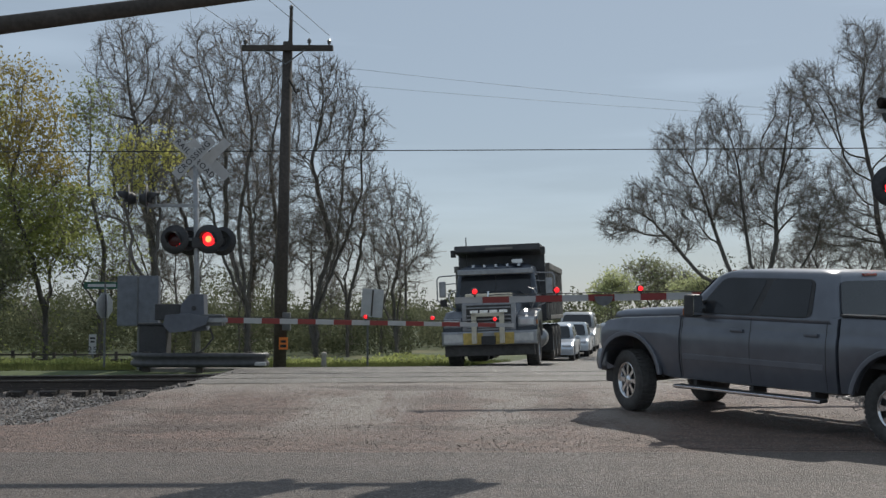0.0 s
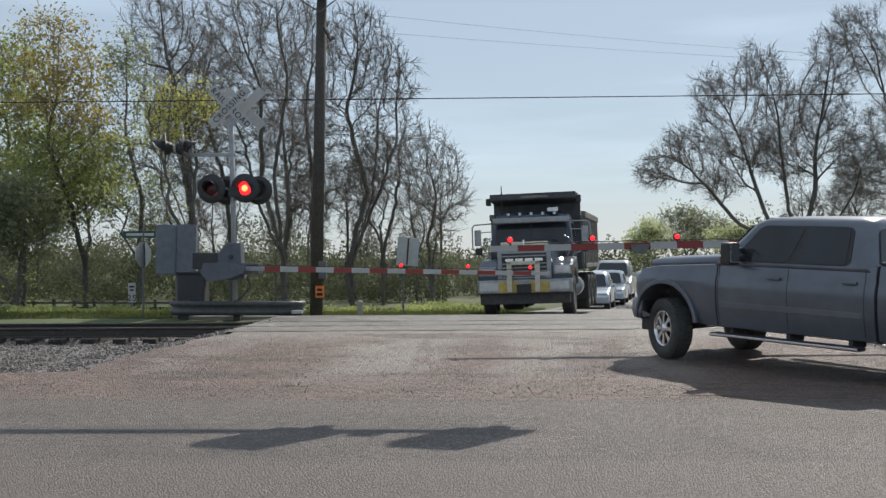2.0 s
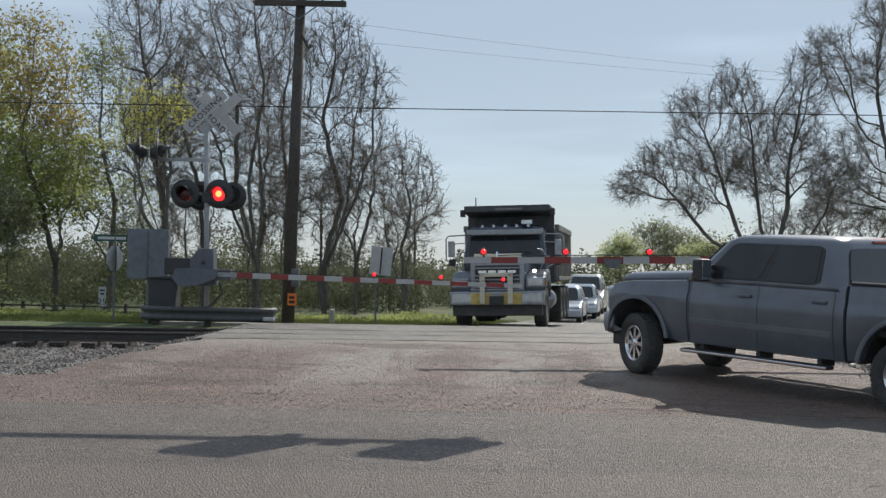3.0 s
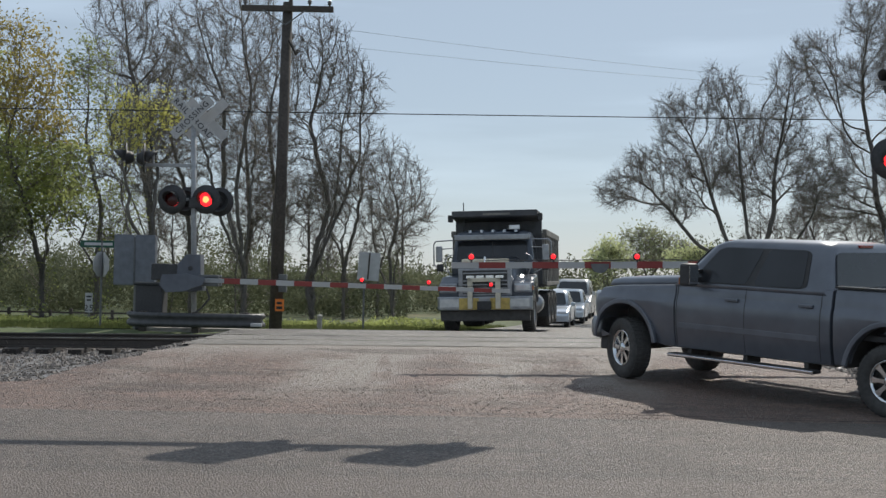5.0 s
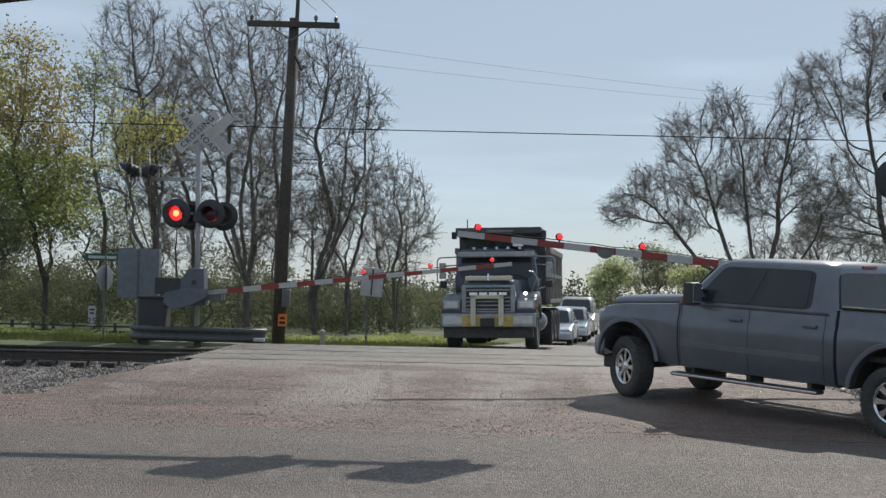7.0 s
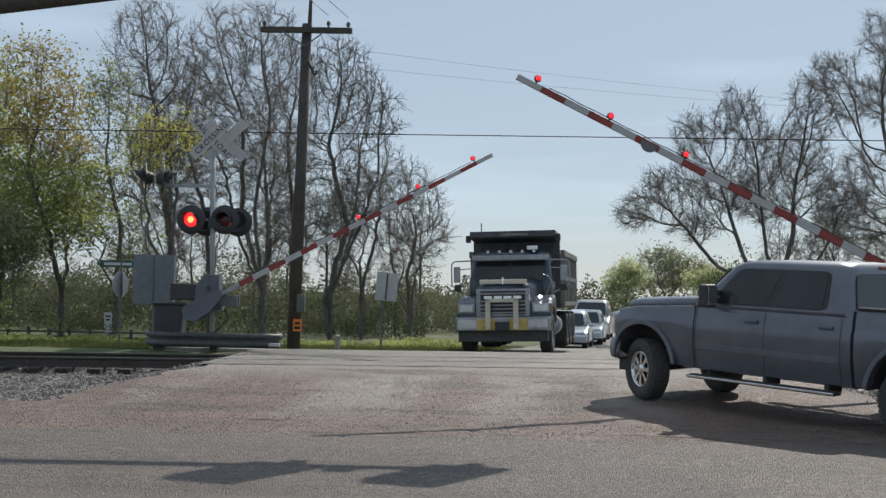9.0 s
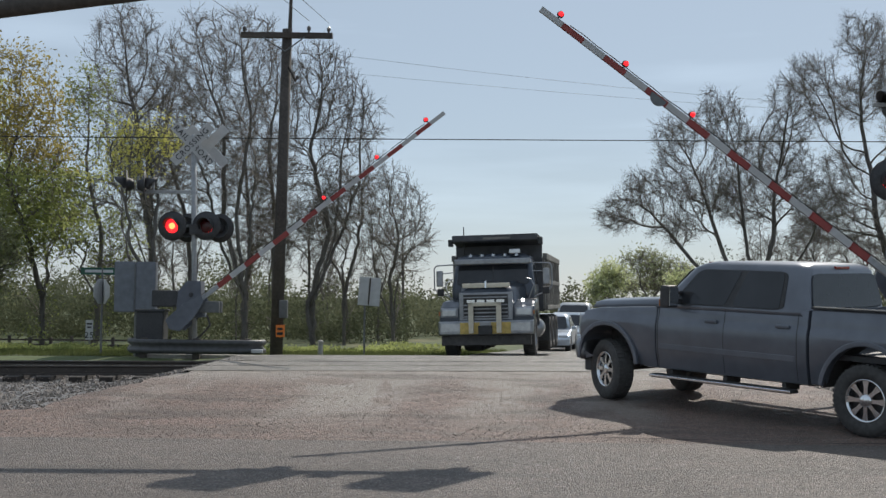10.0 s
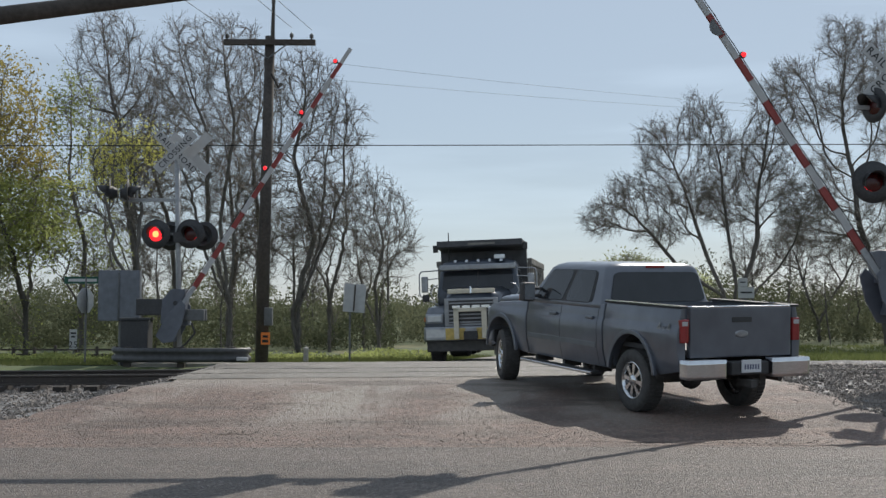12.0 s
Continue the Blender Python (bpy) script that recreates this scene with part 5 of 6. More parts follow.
# ---- the dump truck that waits beyond the crossing ----
def build_dump_truck():
    x0, y0 = 1.42, 31.2
    T = thing("dump_truck", "dark dump truck with chrome bumper and yellow guard, waiting", "dump truck",
              pose(x0, y0, lift(x0, y0) + 0.02, 2.0, 0, -99.6) @ Matrix.Diagonal((1, 1.07, 1, 1)))
    B = M["bluepaint"]
    # hood and fenders
    hood = loft([[(1.02, -0.60, 0.92), (1.02, 0.60, 0.92), (1.06, 0.62, 1.3), (1.02, 0.60, 1.72), (0.95, 0.45, 1.84), (0.95, -0.45, 1.84), (1.02, -0.60, 1.72), (1.06, -0.62, 1.3)],
                 [(0.3, -0.70, 0.92), (0.3, 0.70, 0.92), (0.3, 0.74, 1.35), (0.3, 0.70, 1.82), (0.3, 0.50, 1.95), (0.3, -0.50, 1.95), (0.3, -0.70, 1.82), (0.3, -0.74, 1.35)],
                 [(-0.62, -0.86, 0.92), (-0.62, 0.86, 0.92), (-0.62, 0.90, 1.4), (-0.62, 0.84, 1.9), (-0.62, 0.60, 2.04), (-0.62, -0.60, 2.04), (-0.62, -0.84, 1.9), (-0.62, -0.90, 1.4)]])
    part("hood", hood, B, T, "dark blue hood", True)
    part("hood_deflector", boxes((0.88, 1.0, -0.58, 0.58, 1.84, 1.96), bevel=0.025), M["cream"], T, "cream deflector on the hood edge")
    part("hood_figure", prism(bmesh.new(), [(1.0, 1.84), (1.04, 1.84), (1.03, 2.02), (0.96, 2.0)], -0.02, 0.02), M["chrome"], T)
    gf = part("grille", boxes((1.0, 1.07, -0.66, 0.66, 0.98, 1.72), bevel=0.03), M["dullchrome"], T, "grille with a bright surround")
    part("grille_core", boxes((1.06, 1.078, -0.55, 0.55, 1.05, 1.66)), M["trim"], gf)
    for k in range(6):
        z = 1.09 + k * 0.10
        if k != 4:
            part("grille_slat", boxes((1.076, 1.10, -0.54, 0.54, z - 0.018, z + 0.018), bevel=0.004), M["dullchrome"], gf)
    part("name_plate", boxes((1.078, 1.10, -0.46, -0.26, 1.45, 1.53), (1.078, 1.10, -0.22, -0.02, 1.45, 1.53), (1.078, 1.10, 0.02, 0.22, 1.45, 1.53), (1.078, 1.10, 0.26, 0.46, 1.45, 1.53), bevel=0.004), M["chrome"], gf, "four bright blocks of an emblem")
    for s in (1, -1):
        ys = sorted((s * 0.60, s * 1.17))
        o = [(-0.72, 0.78)] + arch(0, 0.55, 0.68, 160, 25) + [(0.78, 0.86), (0.98, 0.90), (0.98, 1.12), (0.84, 1.34), (0.45, 1.50), (-0.4, 1.55), (-0.72, 1.42)]
        part("front_fender", prism(bmesh.new(), o, ys[0], ys[1], 0.07), B, T, "dark blue fender")
        hl = part("headlamp", boxes((0.90, 1.03, s * 0.92 - 0.19, s * 0.92 + 0.19, 1.10, 1.30), bevel=0.035), M["clear"], T, "clear headlamp")
        part("lamp_rim", boxes((0.93, 1.0, s * 0.92 - 0.22, s * 0.92 + 0.22, 1.07, 1.33), bevel=0.03), M["dullchrome"], hl)
        part("side_marker", boxes((0.86, 0.96, s * 1.14 - 0.05, s * 1.14 + 0.04, 1.13, 1.24), bevel=0.01), M["amber"], hl, "amber marker lens")
    # a small glowing disc stands in for the glint on the fender
    part("fender_lamp", lathe([(0.001, 0.03), (0.035, 0.02), (0.045, 0), (0.03, -0.05), (0.001, -0.06)], 18, "X"), M["glintglow"], T, "small glowing disc painted in as a glint on the fender").matrix_basis = pose(0.72, 0.88, 1.50)
    # bumper and guard
    bu = part("front_bumper", loft([rring(0.98, 1.25, -1.17, 1.17, z, 0.10, 4) for z in (0.62, 0.66, 0.94, 0.98)]), M["dullchrome"], T, "wide chrome bumper", True)
    for s in (1, -1):
        part("bumper_plate", boxes((1.245, 1.262, s * 0.38 - 0.24, s * 0.38 + 0.24, 0.64, 0.94), bevel=0.005), M["yellow"], bu, "worn yellow plate")
        part("bumper_lamp", boxes((1.245, 1.262, s * 0.86 - 0.24, s * 0.86 + 0.24, 0.70, 0.92), bevel=0.01), M["clear"], bu)
        gp = part("guard_post", boxes((1.25, 1.36, s * 0.34 - 0.06, s * 0.34 + 0.06, 0.66, 1.46), bevel=0.02), M["cream"], bu, "worn cream guard post")
    part("guard_top", boxes((1.25, 1.36, -0.40, 0.40, 1.36, 1.46), bevel=0.02), M["cream"], bu, "worn cream guard bar")
    part("tow_box", boxes((1.25, 1.34, -0.17, 0.17, 0.64, 0.86), bevel=0.01), M["trim"], bu)
    part("valance", boxes((0.95, 1.16, -1.10, 1.10, 0.34, 0.63), bevel=0.03), M["under"], T, "black valance under the bumper")
    # cab
    cab = loft([rring(-2.0, -0.58, -1.06, 1.06, 0.85, 0.10, 4), rring(-2.0, -0.58, -1.08, 1.08, 1.85, 0.12, 4),
                rring(-2.0, -0.78, -1.0, 1.0, 2.55, 0.14, 4), rring(-1.98, -0.9, -0.95, 0.95, 2.72, 0.16, 4), rring(-1.8, -1.1, -0.75, 0.75, 2.80, 0.16, 4)])
    part("cab", cab, B, T, "dark blue cab", True)
    ws = [(-0.585, -0.98, 1.92), (-0.585, 0.98, 1.92), (-0.775, 0.92, 2.50), (-0.775, -0.92, 2.50)]
    part("windscreen", panel(ws, 0.02, 0.98, 0.02, 0.98, 0.02), M["glass"], T, "dark windscreen")
    part("screen_divider", panel(ws, 0.495, 0.505, 0.02, 0.98, 0.026), M["trim"], T)
    part("sun_visor", boxes((-0.72, -0.50, -0.98, 0.98, 2.50, 2.66), bevel=0.03), M["dullchrome"], T, "pale sun visor")
    for k in range(5):
        part("roof_lamp", lathe([(0.001, 0.05), (0.04, 0.04), (0.045, -0.03)], 10, "Z"), M["clear"], T).matrix_basis = pose(-0.85, -0.6 + 0.3 * k, 2.76)
    part("beacon", boxes((-1.0, -0.8, 0.42, 0.70, 2.80, 2.92), bevel=0.02), M["clear"], T, "pale roof beacon")
    part("antenna", rod(bmesh.new(), (-1.5, -0.85, 2.7), (-1.5, -0.85, 3.62), 0.025, 0.012, 8), M["trim"], T)
    for s in (1, -1):
        sw = [(-0.62, s * 1.075, 1.9), (-1.9, s * 1.075, 1.9), (-1.9, s * 1.0, 2.5), (-0.80, s * 1.0, 2.5)]
        if s < 0:
            sw = [sw[1], sw[0], sw[3], sw[2]]
        part("door_window", panel(sw, 0.12, 0.8, 0.05, 0.95, 0.012), M["glass"], T, "dark side window")
        mi = part("wing_mirror", boxes((-0.62, -0.52, s * 1.38 - 0.085, s * 1.38 + 0.085, 1.92, 2.36), bevel=0.03), M["dullchrome"], T, "tall chrome mirror on a tube frame")
        part("mirror_frame", bar(bmesh.new(), [(-0.6, s * 1.02, 2.52), (-0.57, s * 1.46, 2.50), (-0.57, s * 1.52, 2.42), (-0.57, s * 1.52, 1.86), (-0.57, s * 1.45, 1.78), (-0.6, s * 1.05, 1.58)], 0.018, 8), M["dullchrome"], mi)
        part("mirror_stay", rod(bmesh.new(), (-0.6, s * 1.02, 2.30), (-0.57, s * 1.32, 2.28), 0.014), M["dullchrome"], mi)
        part("spot_mirror", boxes((-0.62, -0.54, s * 1.36 - 0.09, s * 1.36 + 0.09, 1.66, 1.86), bevel=0.03), M["trim"], mi)
        part("hood_mirror", bar(bmesh.new(), [(0.2, s * 0.95, 1.45), (0.2, s * 1.12, 1.9), (0.2, s * 1.05, 2.05), (0.2, s * 0.92, 2.1)], 0.016, 8), M["dullchrome"], T)
        part("step_tank", lathe([(0.001, -0.55), (0.30, -0.55), (0.30, 0.55), (0.001, 0.55)], 24, "X"), M["dullchrome"], T, "chrome fuel tank", True).matrix_basis = pose(-1.45, s * 0.92, 0.72)
    # dump body
    D = part("dump_body", boxes((-7.7, -2.25, -1.2, 1.2, 1.18, 1.34), bevel=0.02), M["dumpsteel"], T, "dark steel dump body")
    part("head_board", boxes((-2.3, -2.2, -1.17, 1.17, 1.25, 3.32), bevel=0.015), M["dumpsteel"], D)
    part("cab_shield", prism(bmesh.new(), [(-2.25, 3.08), (-1.25, 3.16), (-1.2, 3.2), (-1.2, 3.36), (-2.25, 3.34)], -1.13, 1.13, 0.02), M["dumpsteel"], D, "dark cab shield")
    part("shield_badge", boxes((-1.205, -1.195, -0.3, 0.42, 3.23, 3.29)), M["dumpside"], D)
    for s in (1, -1):
        part("side_wall", boxes((-7.7, -2.2, s * 1.20 - 0.03, s * 1.20 + 0.03, 1.25, 2.72), bevel=0.01), M["dumpside"], D, "dusty grey side wall")
        part("top_rail", boxes((-7.75, -2.2, s * 1.24 - 0.06, s * 1.24 + 0.06, 2.66, 2.84), bevel=0.02), M["dumpside"], D)
        for z in (1.28, 2.02):
            part("side_rail", boxes((-7.7, -2.2, s * 1.255 - 0.035, s * 1.255 + 0.035, z - 0.06, z + 0.06), bevel=0.012), M["dumpside"], D)
        for k in range(10):
            x = -2.4 - k * 0.57
            part("side_post", boxes((x - 0.05, x + 0.05, s * 1.25 - 0.035, s * 1.25 + 0.035, 1.3, 2.7), bevel=0.01), M["dumpside"], D)
        part("shield_lamp", boxes((-1.5, -1.3, s * 1.19 - 0.06, s * 1.19 + 0.06, 3.06, 3.26), bevel=0.02), M["trim"], D)
        wheel(T, 0, s * 0.98, 0.53, 0.30, 0.30, s, M["dullchrome"], 10)
        for x in (-4.0, -5.35, -6.7):
            wheel(T, x, s * 0.94, 0.52, 0.56, 0.30, s, M["dullchrome"], 10)
        part("mud_flap", boxes((-3.3, -3.27, s * 0.94 - 0.3, s * 0.94 + 0.3, 0.3, 0.95)), M["trim"], T)
    part("tail_gate", boxes((-7.78, -7.68, -1.2, 1.2, 1.2, 2.75), bevel=0.015), M["dumpside"], D)
    part("chassis", boxes((-7.4, 0.9, -0.45, -0.33, 0.75, 1.0), (-7.4, 0.9, 0.33, 0.45, 0.75, 1.0), (-0.4, 0.6, -0.45, 0.45, 0.45, 0.95), (-0.12, 0.12, -0.9, 0.9, 0.42, 0.6), bevel=0.01), M["under"], T)
    part("cab_step", boxes((-1.9, -0.8, -1.05, 1.05, 0.5, 0.86), bevel=0.02), M["under"], T)
    part("rear_axle", rod(rod(bmesh.new(), (-5.35, -0.8, 0.52), (-5.35, 0.8, 0.52), 0.1), (-6.7, -0.8, 0.52), (-6.7, 0.8, 0.52), 0.1), M["under"], T)
    return T


build_dump_truck()


# ---- the queue behind the truck ----
def queue_car(x, y, L, W, H, paint, suv, label, name):
    C = thing(name, label, "car", pose(x, y, lift(x, y) + 0.005, 0, 0, -100.5), "cars waiting in the queue")
    belt = H * 0.56
    o = [(-L / 2, 0.32), (-L * 0.36, 0.26)] + arch(-L * 0.29, 0.33, 0.37, 172, 8, 10) + [(-L * 0.2, 0.22), (L * 0.2, 0.22)] + arch(L * 0.30, 0.33, 0.37, 172, 8, 10) + \
        [(L * 0.39, 0.24), (L * 0.49, 0.28), (L * 0.5, 0.5), (L * 0.475, belt * 0.80), (L * 0.40, belt * 0.92), (L * 0.20, belt * 1.06), (-L * 0.46, belt * 1.1), (-L / 2, belt * 0.9)]
    part("body", prism(bmesh.new(), o, -W / 2, W / 2, 0.09), paint, C)
    r0, r1 = (-L * 0.48, L * 0.24) if suv else (-L * 0.42, L * 0.22)
    t0, t1 = (-L * 0.42, L * 0.06) if suv else (-L * 0.24, L * 0.06)
    g = loft([rring(r0, r1, -W * 0.46, W * 0.46, belt * 1.04, 0.15, 4), rring(t0 - 0.05, t1 + 0.1, -W * 0.38, W * 0.38, H * 0.95, 0.16, 4), rring(t0 + 0.1, t1 - 0.08, -W * 0.32, W * 0.32, H, 0.16, 4)])
    part("roof", g, paint, C, smooth=True)
    ws = [(r1, -W * 0.42, belt * 1.05), (r1, W * 0.42, belt * 1.05), (t1 + 0.1, W * 0.35, H * 0.94), (t1 + 0.1, -W * 0.35, H * 0.94)]
    part("windscreen", panel(ws, 0.03, 0.97, 0.06, 0.95, 0.02), M["glass"], C, "dark windscreen")
    for s in (1, -1):
        sw = [(r1 - 0.25, s * W * 0.455, belt * 1.06), (r0 + 0.25, s * W * 0.455, belt * 1.06), (t0 + 0.1, s * W * 0.385, H * 0.93), (t1, s * W * 0.385, H * 0.93)]
        if s < 0:
            sw = [sw[1], sw[0], sw[3], sw[2]]
        for a, b in ((0.08, 0.47), (0.53, 0.92)):
            part("side_window", panel(sw, a, b, 0.06, 0.94, 0.014), M["glass"], C)
        part("headlamp", boxes((L * 0.42, L * 0.488, s * W * 0.36 - 0.19, s * W * 0.36 + 0.17, belt * 0.66, belt * 0.82), bevel=0.04), M["clear"], C, "clear headlamp")
        part("wing_mirror", boxes((L * 0.13, L * 0.17, s * (W * 0.5 + 0.06) - 0.09, s * (W * 0.5 + 0.06) + 0.09, belt * 1.05, belt * 1.22), bevel=0.04), paint, C)
        for x in (L * 0.30, -L * 0.29):
            wheel(C, x, s * (W / 2 - 0.12), 0.33, 0.22, 0.21, s, M["dullchrome"], 6)
    part("grille", boxes((L * 0.47, L * 0.502, -W * 0.24, W * 0.24, 0.34, 0.52), bevel=0.02), M["trim"], C)
    part("number_plate", boxes((L * 0.5, L * 0.507, -0.16, 0.16, 0.30, 0.40)), M["plate"], C)
    part("underbody", boxes((-L * 0.45, L * 0.45, -W * 0.36, W * 0.36, 0.2, 0.4)), M["under"], C)
    return C


queue_car(4.55, 47.0, 4.5, 1.8, 1.47, M["bluecar"], False, "silver-blue sedan waiting behind the dump truck", "car")
queue_car(5.9, 53.2, 4.6, 1.82, 1.5, M["whitecar"], False, "white car waiting in the queue", "car")
queue_car(6.95, 59.5, 5.2, 2.0, 1.95, M["silvercar"], True, "silver sport utility car waiting in the queue", "car")


# ---- beside the left signal ----
def cabinet():
    g = bed(-7.2, 27.5)
    c = thing("equipment_cabinet", "grey metal equipment cabinet on a post beside the signal", "cabinet", pose(-7.23, 27.5, g - 0.05))
    for x0, x1 in ((-0.49, -0.005), (0.005, 0.49)):
        part("door", boxes((x0, x1, -0.14, -0.10, 1.06, 2.26), bevel=0.03), M["cabinet"], c, "weathered grey sheet metal door")
    part("case", boxes((-0.47, 0.47, -0.10, 0.16, 1.08, 2.24), bevel=0.02), M["greypaint"], c)
    part("hinge_strip", boxes((-0.015, 0.015, -0.152, -0.14, 1.1, 2.2)), M["galv"], c)
    part("post", rod(bmesh.new(), (0.02, 0.02, 0), (0.02, 0.02, 1.1), 0.06), M["galv"], c)
    b = thing("relay_case", "black upright relay case by the signal mast", "cabinet", pose(-6.55, 26.4, bed(-6.55, 26.4) - 0.05))
    part("case", boxes((-0.32, 0.30, -0.25, 0.25, 0, 1.02), bevel=0.03), M["black"], b)
    part("lid", boxes((-0.35, 0.33, -0.28, 0.28, 1.02, 1.08), bevel=0.02), M["trim_dark"], b)
    return c


M["cabinet"] = material("weathered_cabinet_paint", (0.15, 0.165, 0.195), 0.55, 7, 0.25, 0.05, second=(0.26, 0.27, 0.29), stains=0.35)
M["beam"] = material("dark_weathered_beam", (0.075, 0.075, 0.078), 0.5, 9, 0.3, 0.1, 0.4)
M["trim_dark"] = material("dark_lid_paint", (0.04, 0.042, 0.045), 0.6, 10, 0.2)
M["sign_green"] = material("green_sign", (0.02, 0.09, 0.06), 0.5, 10, 0.15)
cabinet()


def guard_rail():
    g = thing("guard_rail", "weathered steel guard rail with a sunlit top edge round the signal", "guard rail", pose(0, 0, 0))
    path = [(-7.1, 26.5), (-6.9, 25.9), (-6.5, 25.6), (-5.4, 25.55), (-4.3, 25.6), (-4.0, 25.75), (-3.95, 26.05)]
    prof = [(0, 0.60), (-0.05, 0.57), (-0.05, 0.50), (0.02, 0.44), (-0.05, 0.38), (-0.05, 0.31), (0, 0.28), (0.02, 0.28), (-0.03, 0.32), (-0.03, 0.37), (0.04, 0.44), (-0.03, 0.51), (-0.03, 0.56), (0.02, 0.60)]
    rings = []
    for k, (x, y) in enumerate(path):
        a, b = Vector(path[max(0, k - 1)]), Vector(path[min(len(path) - 1, k + 1)])
        d = (b - a).normalized()
        n = Vector((-d.y, d.x))
        rings.append([(x + n.x * o, y + n.y * o, z + 0.02) for o, z in prof])
    part("beam", loft(rings), M["beam"], g, "ribbed grey steel beam", True)
    for x, y in ((-6.6, 25.72), (-5.4, 25.66), (-4.3, 25.72)):
        part("post", boxes((x - 0.08, x + 0.08, y, y + 0.18, 0.0, 0.64), bevel=0.01), M["pole"], g)
    part("end_cap", boxes((-4.15, -3.9, 25.5, 25.62, 0.34, 0.42), bevel=0.02), M["white"], g, "white end piece")
    part("kerb", boxes((-6.6, -4.4, 25.8, 26.1, 0.02, 0.28), bevel=0.03), M["concrete"], g)
    return g


guard_rail()


def street_sign():
    z = bed(-9.65, 33)
    s = thing("street_sign", "street name blade over a stop sign seen edge on", "sign", pose(-9.65, 33, z - 0.05))
    part("post", rod(bmesh.new(), (0, 0, 0), (0, 0, 2.5), 0.03), M["galv"], s)
    part("name_blade", boxes((-0.62, 0.42, -0.012, 0.012, 2.30, 2.50), bevel=0.003), M["sign_green"], s, "dark green street name blade")
    part("name_marks", boxes((-0.5, 0.3, -0.016, -0.013, 2.36, 2.44)), M["signback"], s)
    o = [(0.38 * math.cos(radians(22.5 + 45 * i)), 1.82 + 0.38 * math.sin(radians(22.5 + 45 * i))) for i in range(8)]
    p = part("stop_sign", prism(bmesh.new(), o, -0.008, 0.008), M["signback"], s, "pale octagonal sign turned edge on")
    p.matrix_basis = pose(0, -0.04, 0.0, 0, 0, 68)
    q = part("second_sign", prism(bmesh.new(), o, -0.008, 0.008), M["signback"], s)
    q.matrix_basis = pose(0.02, 0.05, 0.0, 0, 0, 112)
    return s


street_sign()


def speed_sign():
    z = bed(-12.1, 40)
    s = thing("speed_limit_sign", "small white speed limit sign on a thin post", "sign", pose(-12.1, 40, z - 0.05))
    part("post", rod(bmesh.new(), (0, 0, 0), (0, 0, 1.0), 0.025), M["galv"], s)
    part("plate", boxes((-0.13, 0.13, -0.035, -0.025, 0.40, 1.08), bevel=0.002), M["white"], s, "white plate with black numbers")
    t = part("numerals", text_mesh("25", 0.30, M["letters"]), None, s)
    t.matrix_basis = pose(0, -0.04, 0.55, 90, 0, 0)
    part("word_mark", boxes((-0.09, 0.09, -0.039, -0.036, 0.92, 0.98), (-0.07, 0.07, -0.039, -0.036, 0.80, 0.86)), M["letters"], s)
    return s


speed_sign()


def board_sign():
    z = lift(-2.0, 31)
    s = thing("road_sign", "pale sign board seen from behind on a thin post", "sign", pose(-2.02, 31, z - 0.05))
    part("post", rod(bmesh.new(), (0, 0, 0), (0, 0, 2.15), 0.028), M["galv"], s)
    p = part("board", boxes((-0.29, 0.29, -0.008, 0.008, 1.42, 2.18), bevel=0.003), M["signback"], s, "dull aluminium board")
    p.matrix_basis = pose(0, -0.04, 0, 0, 4, 0)
    part("back_strap", boxes((-0.02, 0.02, -0.03, -0.012, 1.45, 2.15)), M["pole"], p)
    return s


board_sign()


def route_sign():
    s = thing("route_sign", "white route marker on a post under the tree", "sign", pose(15.3, 55.0, bed(15.3, 55) - 0.05))
    part("post", rod(bmesh.new(), (0, 0, 0), (0, 0, 3.3), 0.035), M["galv"], s)
    part("upper_plate", boxes((-0.36, 0.10, -0.05, -0.04, 3.0, 3.42), bevel=0.003), M["white"], s)
    part("lower_plate", boxes((-0.36, 0.42, -0.05, -0.04, 2.45, 2.98), bevel=0.003), M["white"], s)
    part("plate_marks", boxes((-0.25, 0.0, -0.056, -0.051, 3.18, 3.24), (-0.24, 0.32, -0.056, -0.051, 2.68, 2.76)), M["letters"], s)
    return s


route_sign()


def low_fence():
    f = thing("fence", "low dark wooden fence along the grass", "fence", pose(-13.6, 42, bed(-13.6, 42) - 0.05))
    for k in range(14):
        x = -6.5 + k * 0.75
        part("post", boxes((x - 0.05, x + 0.05, -0.05, 0.05, 0, 0.48 + 0.05 * math.sin(k * 2.3)), bevel=0.008), M["pole"], f)
    for z in (0.2, 0.38):
        part("rail", boxes((-6.5, 3.3, -0.07, -0.05, z - 0.03, z + 0.03), bevel=0.005), M["pole"], f)
    return f


low_fence()


def stub_post(x, y, h, label):
    s = thing("marker_post", label, "post", pose(x, y, lift(x, y) - 0.05), "marker posts")
    part("shaft", rod(bmesh.new(), (0, 0, 0), (0.01, 0, h), 0.07, 0.06, 12), M["concrete"], s)
    part("cap", lathe([(0.075, -0.02), (0.075, 0.02), (0.001, 0.06)], 12, "Z"), M["concrete"], s).matrix_basis = pose(0.01, 0, h)
    return s


stub_post(-3.05, 29.6, 0.42, "short pale concrete marker post in the verge")
stub_post(9.4, 31.5, 0.5, "short weathered marker post beyond the rails")

# a side lane that leaves to the left behind the rails
sheet("road_side", steps(-60, -5.4, 80), steps(27.6, 31.4, 12), lambda x, y: lift(x, y) - 0.02 + 0.01 * noise.noise((x, y, 1)), M["asphalt"], "dark asphalt lane along the far side of the rails", "road")


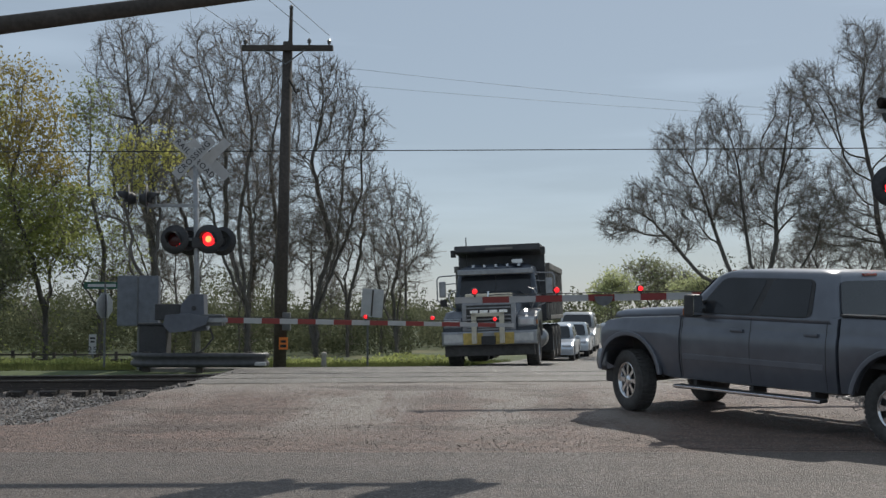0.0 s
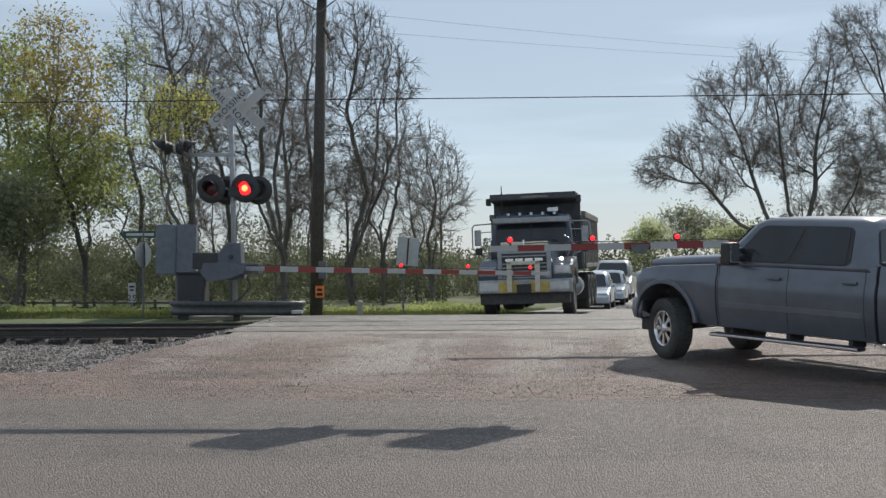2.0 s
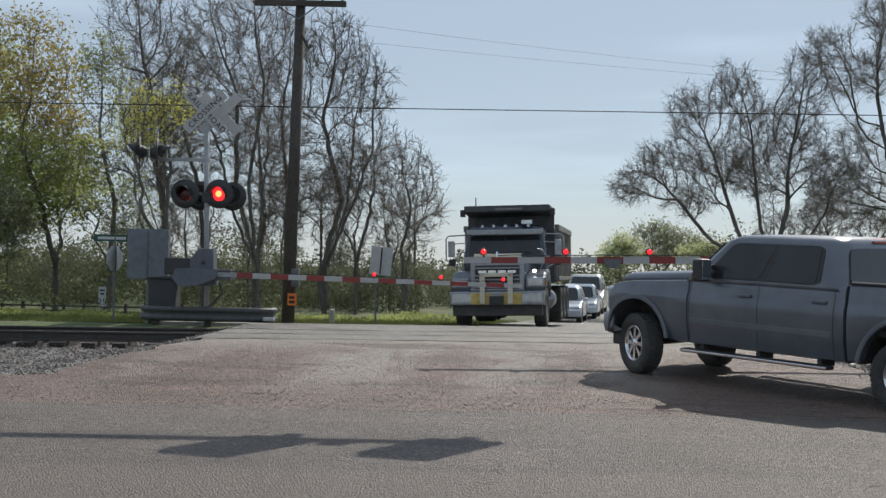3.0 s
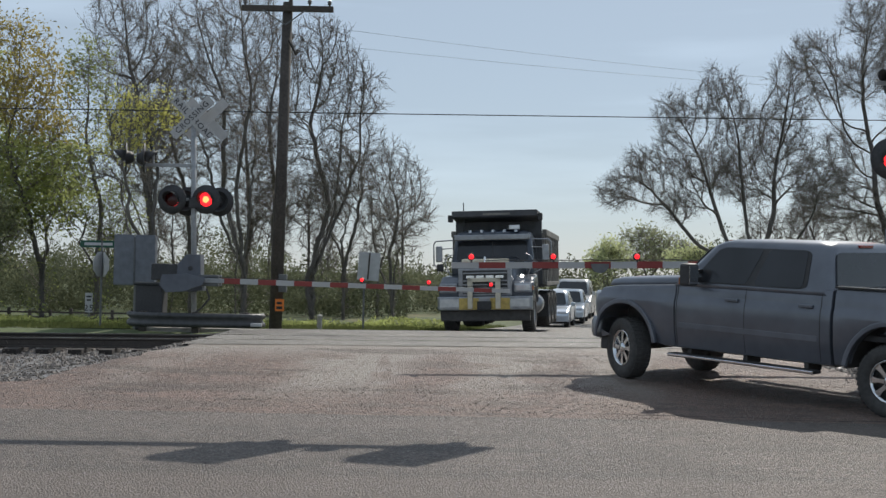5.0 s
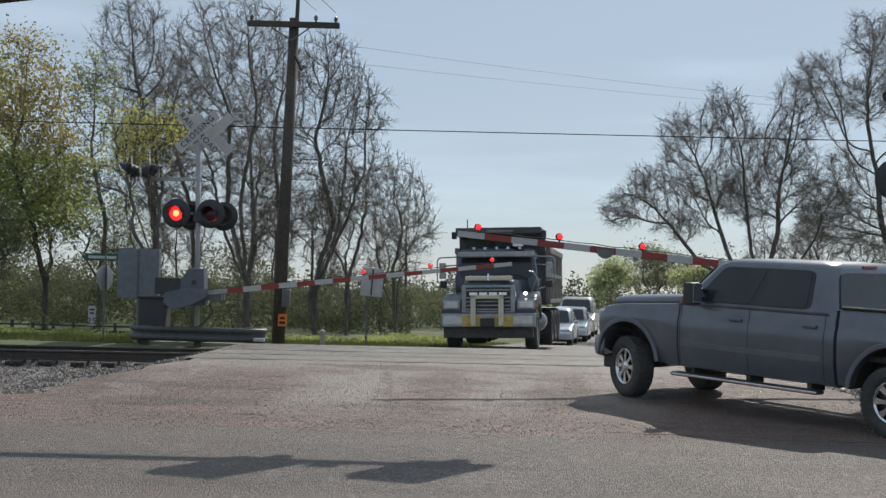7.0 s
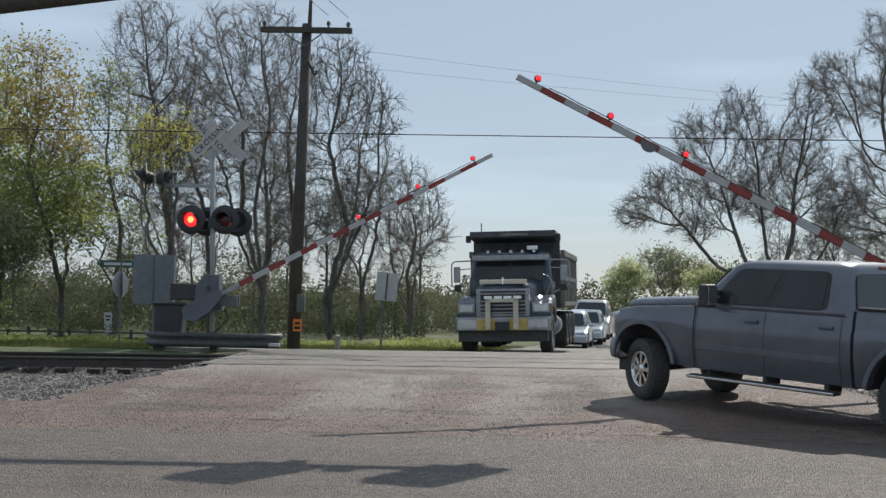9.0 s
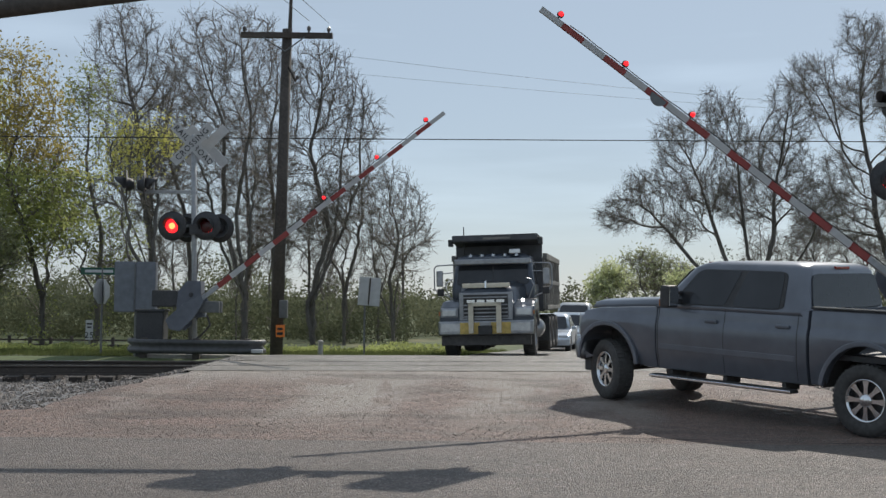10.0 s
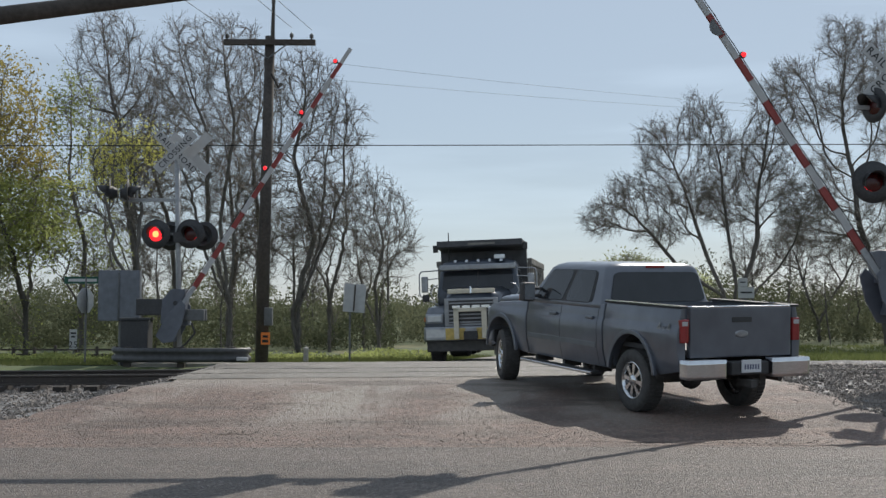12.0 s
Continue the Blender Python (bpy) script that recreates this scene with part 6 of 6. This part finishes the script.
# ---- wear on the paving ----
def crack(x0, y0, x1, y1, seed, w=0.02):
    rng = random.Random(seed)
    n = 26
    vs, fs = [], []
    off = 0
    for i in range(n + 1):
        u = i / n
        off += rng.gauss(0, 0.025)
        x, y = x0 + (x1 - x0) * u, y0 + (y1 - y0) * u + off
        k = w * rng.uniform(0.4, 1.3) * (0.3 + 0.7 * math.sin(math.pi * u))
        for s in (-1, 1):
            vs.append((x, y + s * k, max(0, lift(x, y)) + 0.0055 + rough(x, y) * smoothstep(12.9, 13.5, y)))
    fs = [(2 * i, 2 * i + 2, 2 * i + 3, 2 * i + 1) for i in range(n)]
    return tagged(new("road_crack", mesh_of("road_crack", vs, fs, M["tar"])), "dark ragged crack in the old paving", "crack", kind="structure")


for k, c in enumerate(((-2.9, 14.0, -1.7, 14.2, 0.016), (1.0, 13.35, 4.6, 13.1, 0.02), (3.0, 8.9, 4.6, 8.85, 0.012), (-1.4, 18.7, -0.5, 18.8, 0.02),
                       (-4.0, 13.0, 0.9, 13.2, 0.012), (2.0, 12.95, 8.0, 12.8, 0.02), (-2.9, 17.5, -1.9, 17.7, 0.018), (3.4, 20.2, 5.4, 20.4, 0.02))):
    crack(*c[:4], k + 3, c[4])


# ---- what moves ----
PICKUP_ROWS = [(0, 6.00, 14.06, 129.8), (9.3, 6.00, 14.06, 129.8), (9.6, 5.95, 14.10, 129.8), (10, 5.77, 14.30, 129.7), (10.25, 5.55, 14.45, 128.6), (10.5, 5.29, 14.60, 126.9),
               (10.75, 5.03, 14.76, 124.7), (11, 4.74, 14.93, 122.4), (11.25, 4.48, 15.20, 120.1), (11.5, 4.24, 15.58, 117.9), (11.75, 3.99, 15.96, 115.2), (12, 3.75, 16.35, 112.4)]
FLASH = [0.1, 0.65, 1.15, 1.65, 2.12, 2.65, 3.1, 3.62, 4.12, 4.62, 5.1, 5.55, 6.05, 6.45, 6.95, 7.42, 7.9, 8.38, 8.86, 9.34, 9.84, 10.33, 10.83, 11.35, 11.85]


def pickup_pose(x, y, yaw):
    c, s = math.cos(radians(yaw)), math.sin(radians(yaw))
    def at(u, v):
        return lift(x + c * u - s * v, y + s * u + c * v)
    rear, front = at(0, 0), at(3.97, 0)
    tilt = math.degrees(math.atan2(front - rear, 3.97))
    roll = 0.5 * math.degrees(math.atan2(at(0, 0.88) - at(0, -0.88), 1.76) + math.atan2(at(3.97, 0.88) - at(3.97, -0.88), 1.76))
    return pose(x, y, rear + 0.005) @ pose(0, 0, 0, 0, 0, yaw) @ pose(0, 0, 0, roll, -tilt, 0)


def motions():
    walk(PICKUP, [(t, pickup_pose(x, y, a)) for t, x, y, a in PICKUP_ROWS])
    # wheels roll with the way made; the front pair is turned to the right
    gone, rows = 0.0, []
    for k, (t, x, y, a) in enumerate(PICKUP_ROWS):
        if k:
            gone += math.hypot(x - PICKUP_ROWS[k - 1][1], y - PICKUP_ROWS[k - 1][2])
        steer = -20 + 4 * smoothstep(11.2, 12, t)
        rows.append((t, math.degrees(gone / 0.425), steer))
    for ob, side, front in PICKUP_WHEELS:
        at = ob.matrix_basis.translation.copy()
        walk(ob, [(t, pose(*at, 0, 0, steer if front else 0) @ pose(0, 0, 0, 0, spin, 0)) for t, spin, steer in rows])
    for arm, side, yaw, rest, rows in ((LEFT_ARM, 1, 0.0, -1.0, ((6.45, -1), (6.7, 2.2), (7.0, 7.0), (8.0, 17.8), (9.0, 28.3), (9.5, 33.3), (10.5, 43.1), (11.25, 50.3), (12, 57.3))),
                                  (RIGHT_ARM, -1, 7.4, -1.2, ((6.55, -1.2), (6.75, 0.4), (7.0, 4.6), (8.0, 14.8), (9.0, 24.9), (9.5, 30.3), (10.0, 35.3), (10.5, 40.4), (11.0, 45.5), (11.5, 50.5), (12, 55.7)))):
        at = arm.matrix_basis.translation.copy()
        walk(arm, [(t, pose(*at, 0, -side * a, yaw)) for t, a in ((0, rest), (3, rest)) + rows])
    # the lamps flash in turn: each lens turns its lit face forward and back
    for lenses, first in ((LEFT_LENS, 1), (RIGHT_LENS, 0)):
        for k, lens in enumerate(lenses):
            at = lens.matrix_basis.translation.copy()
            lit = k == first
            rows, turn = [(0, 0 if lit else 180)], 0 if lit else 180
            for t in FLASH:
                goal = turn + 180
                for u, a in ((-0.1, 0), (-0.067, 0), (-0.033, 60), (0, 120), (0.033, 180), (0.067, 180)):
                    rows.append((t + u, turn + a))
                turn = goal
            rows.append((12, turn))
            walk(lens, [(t, pose(*at, 0, 0, a)) for t, a in rows])


motions()
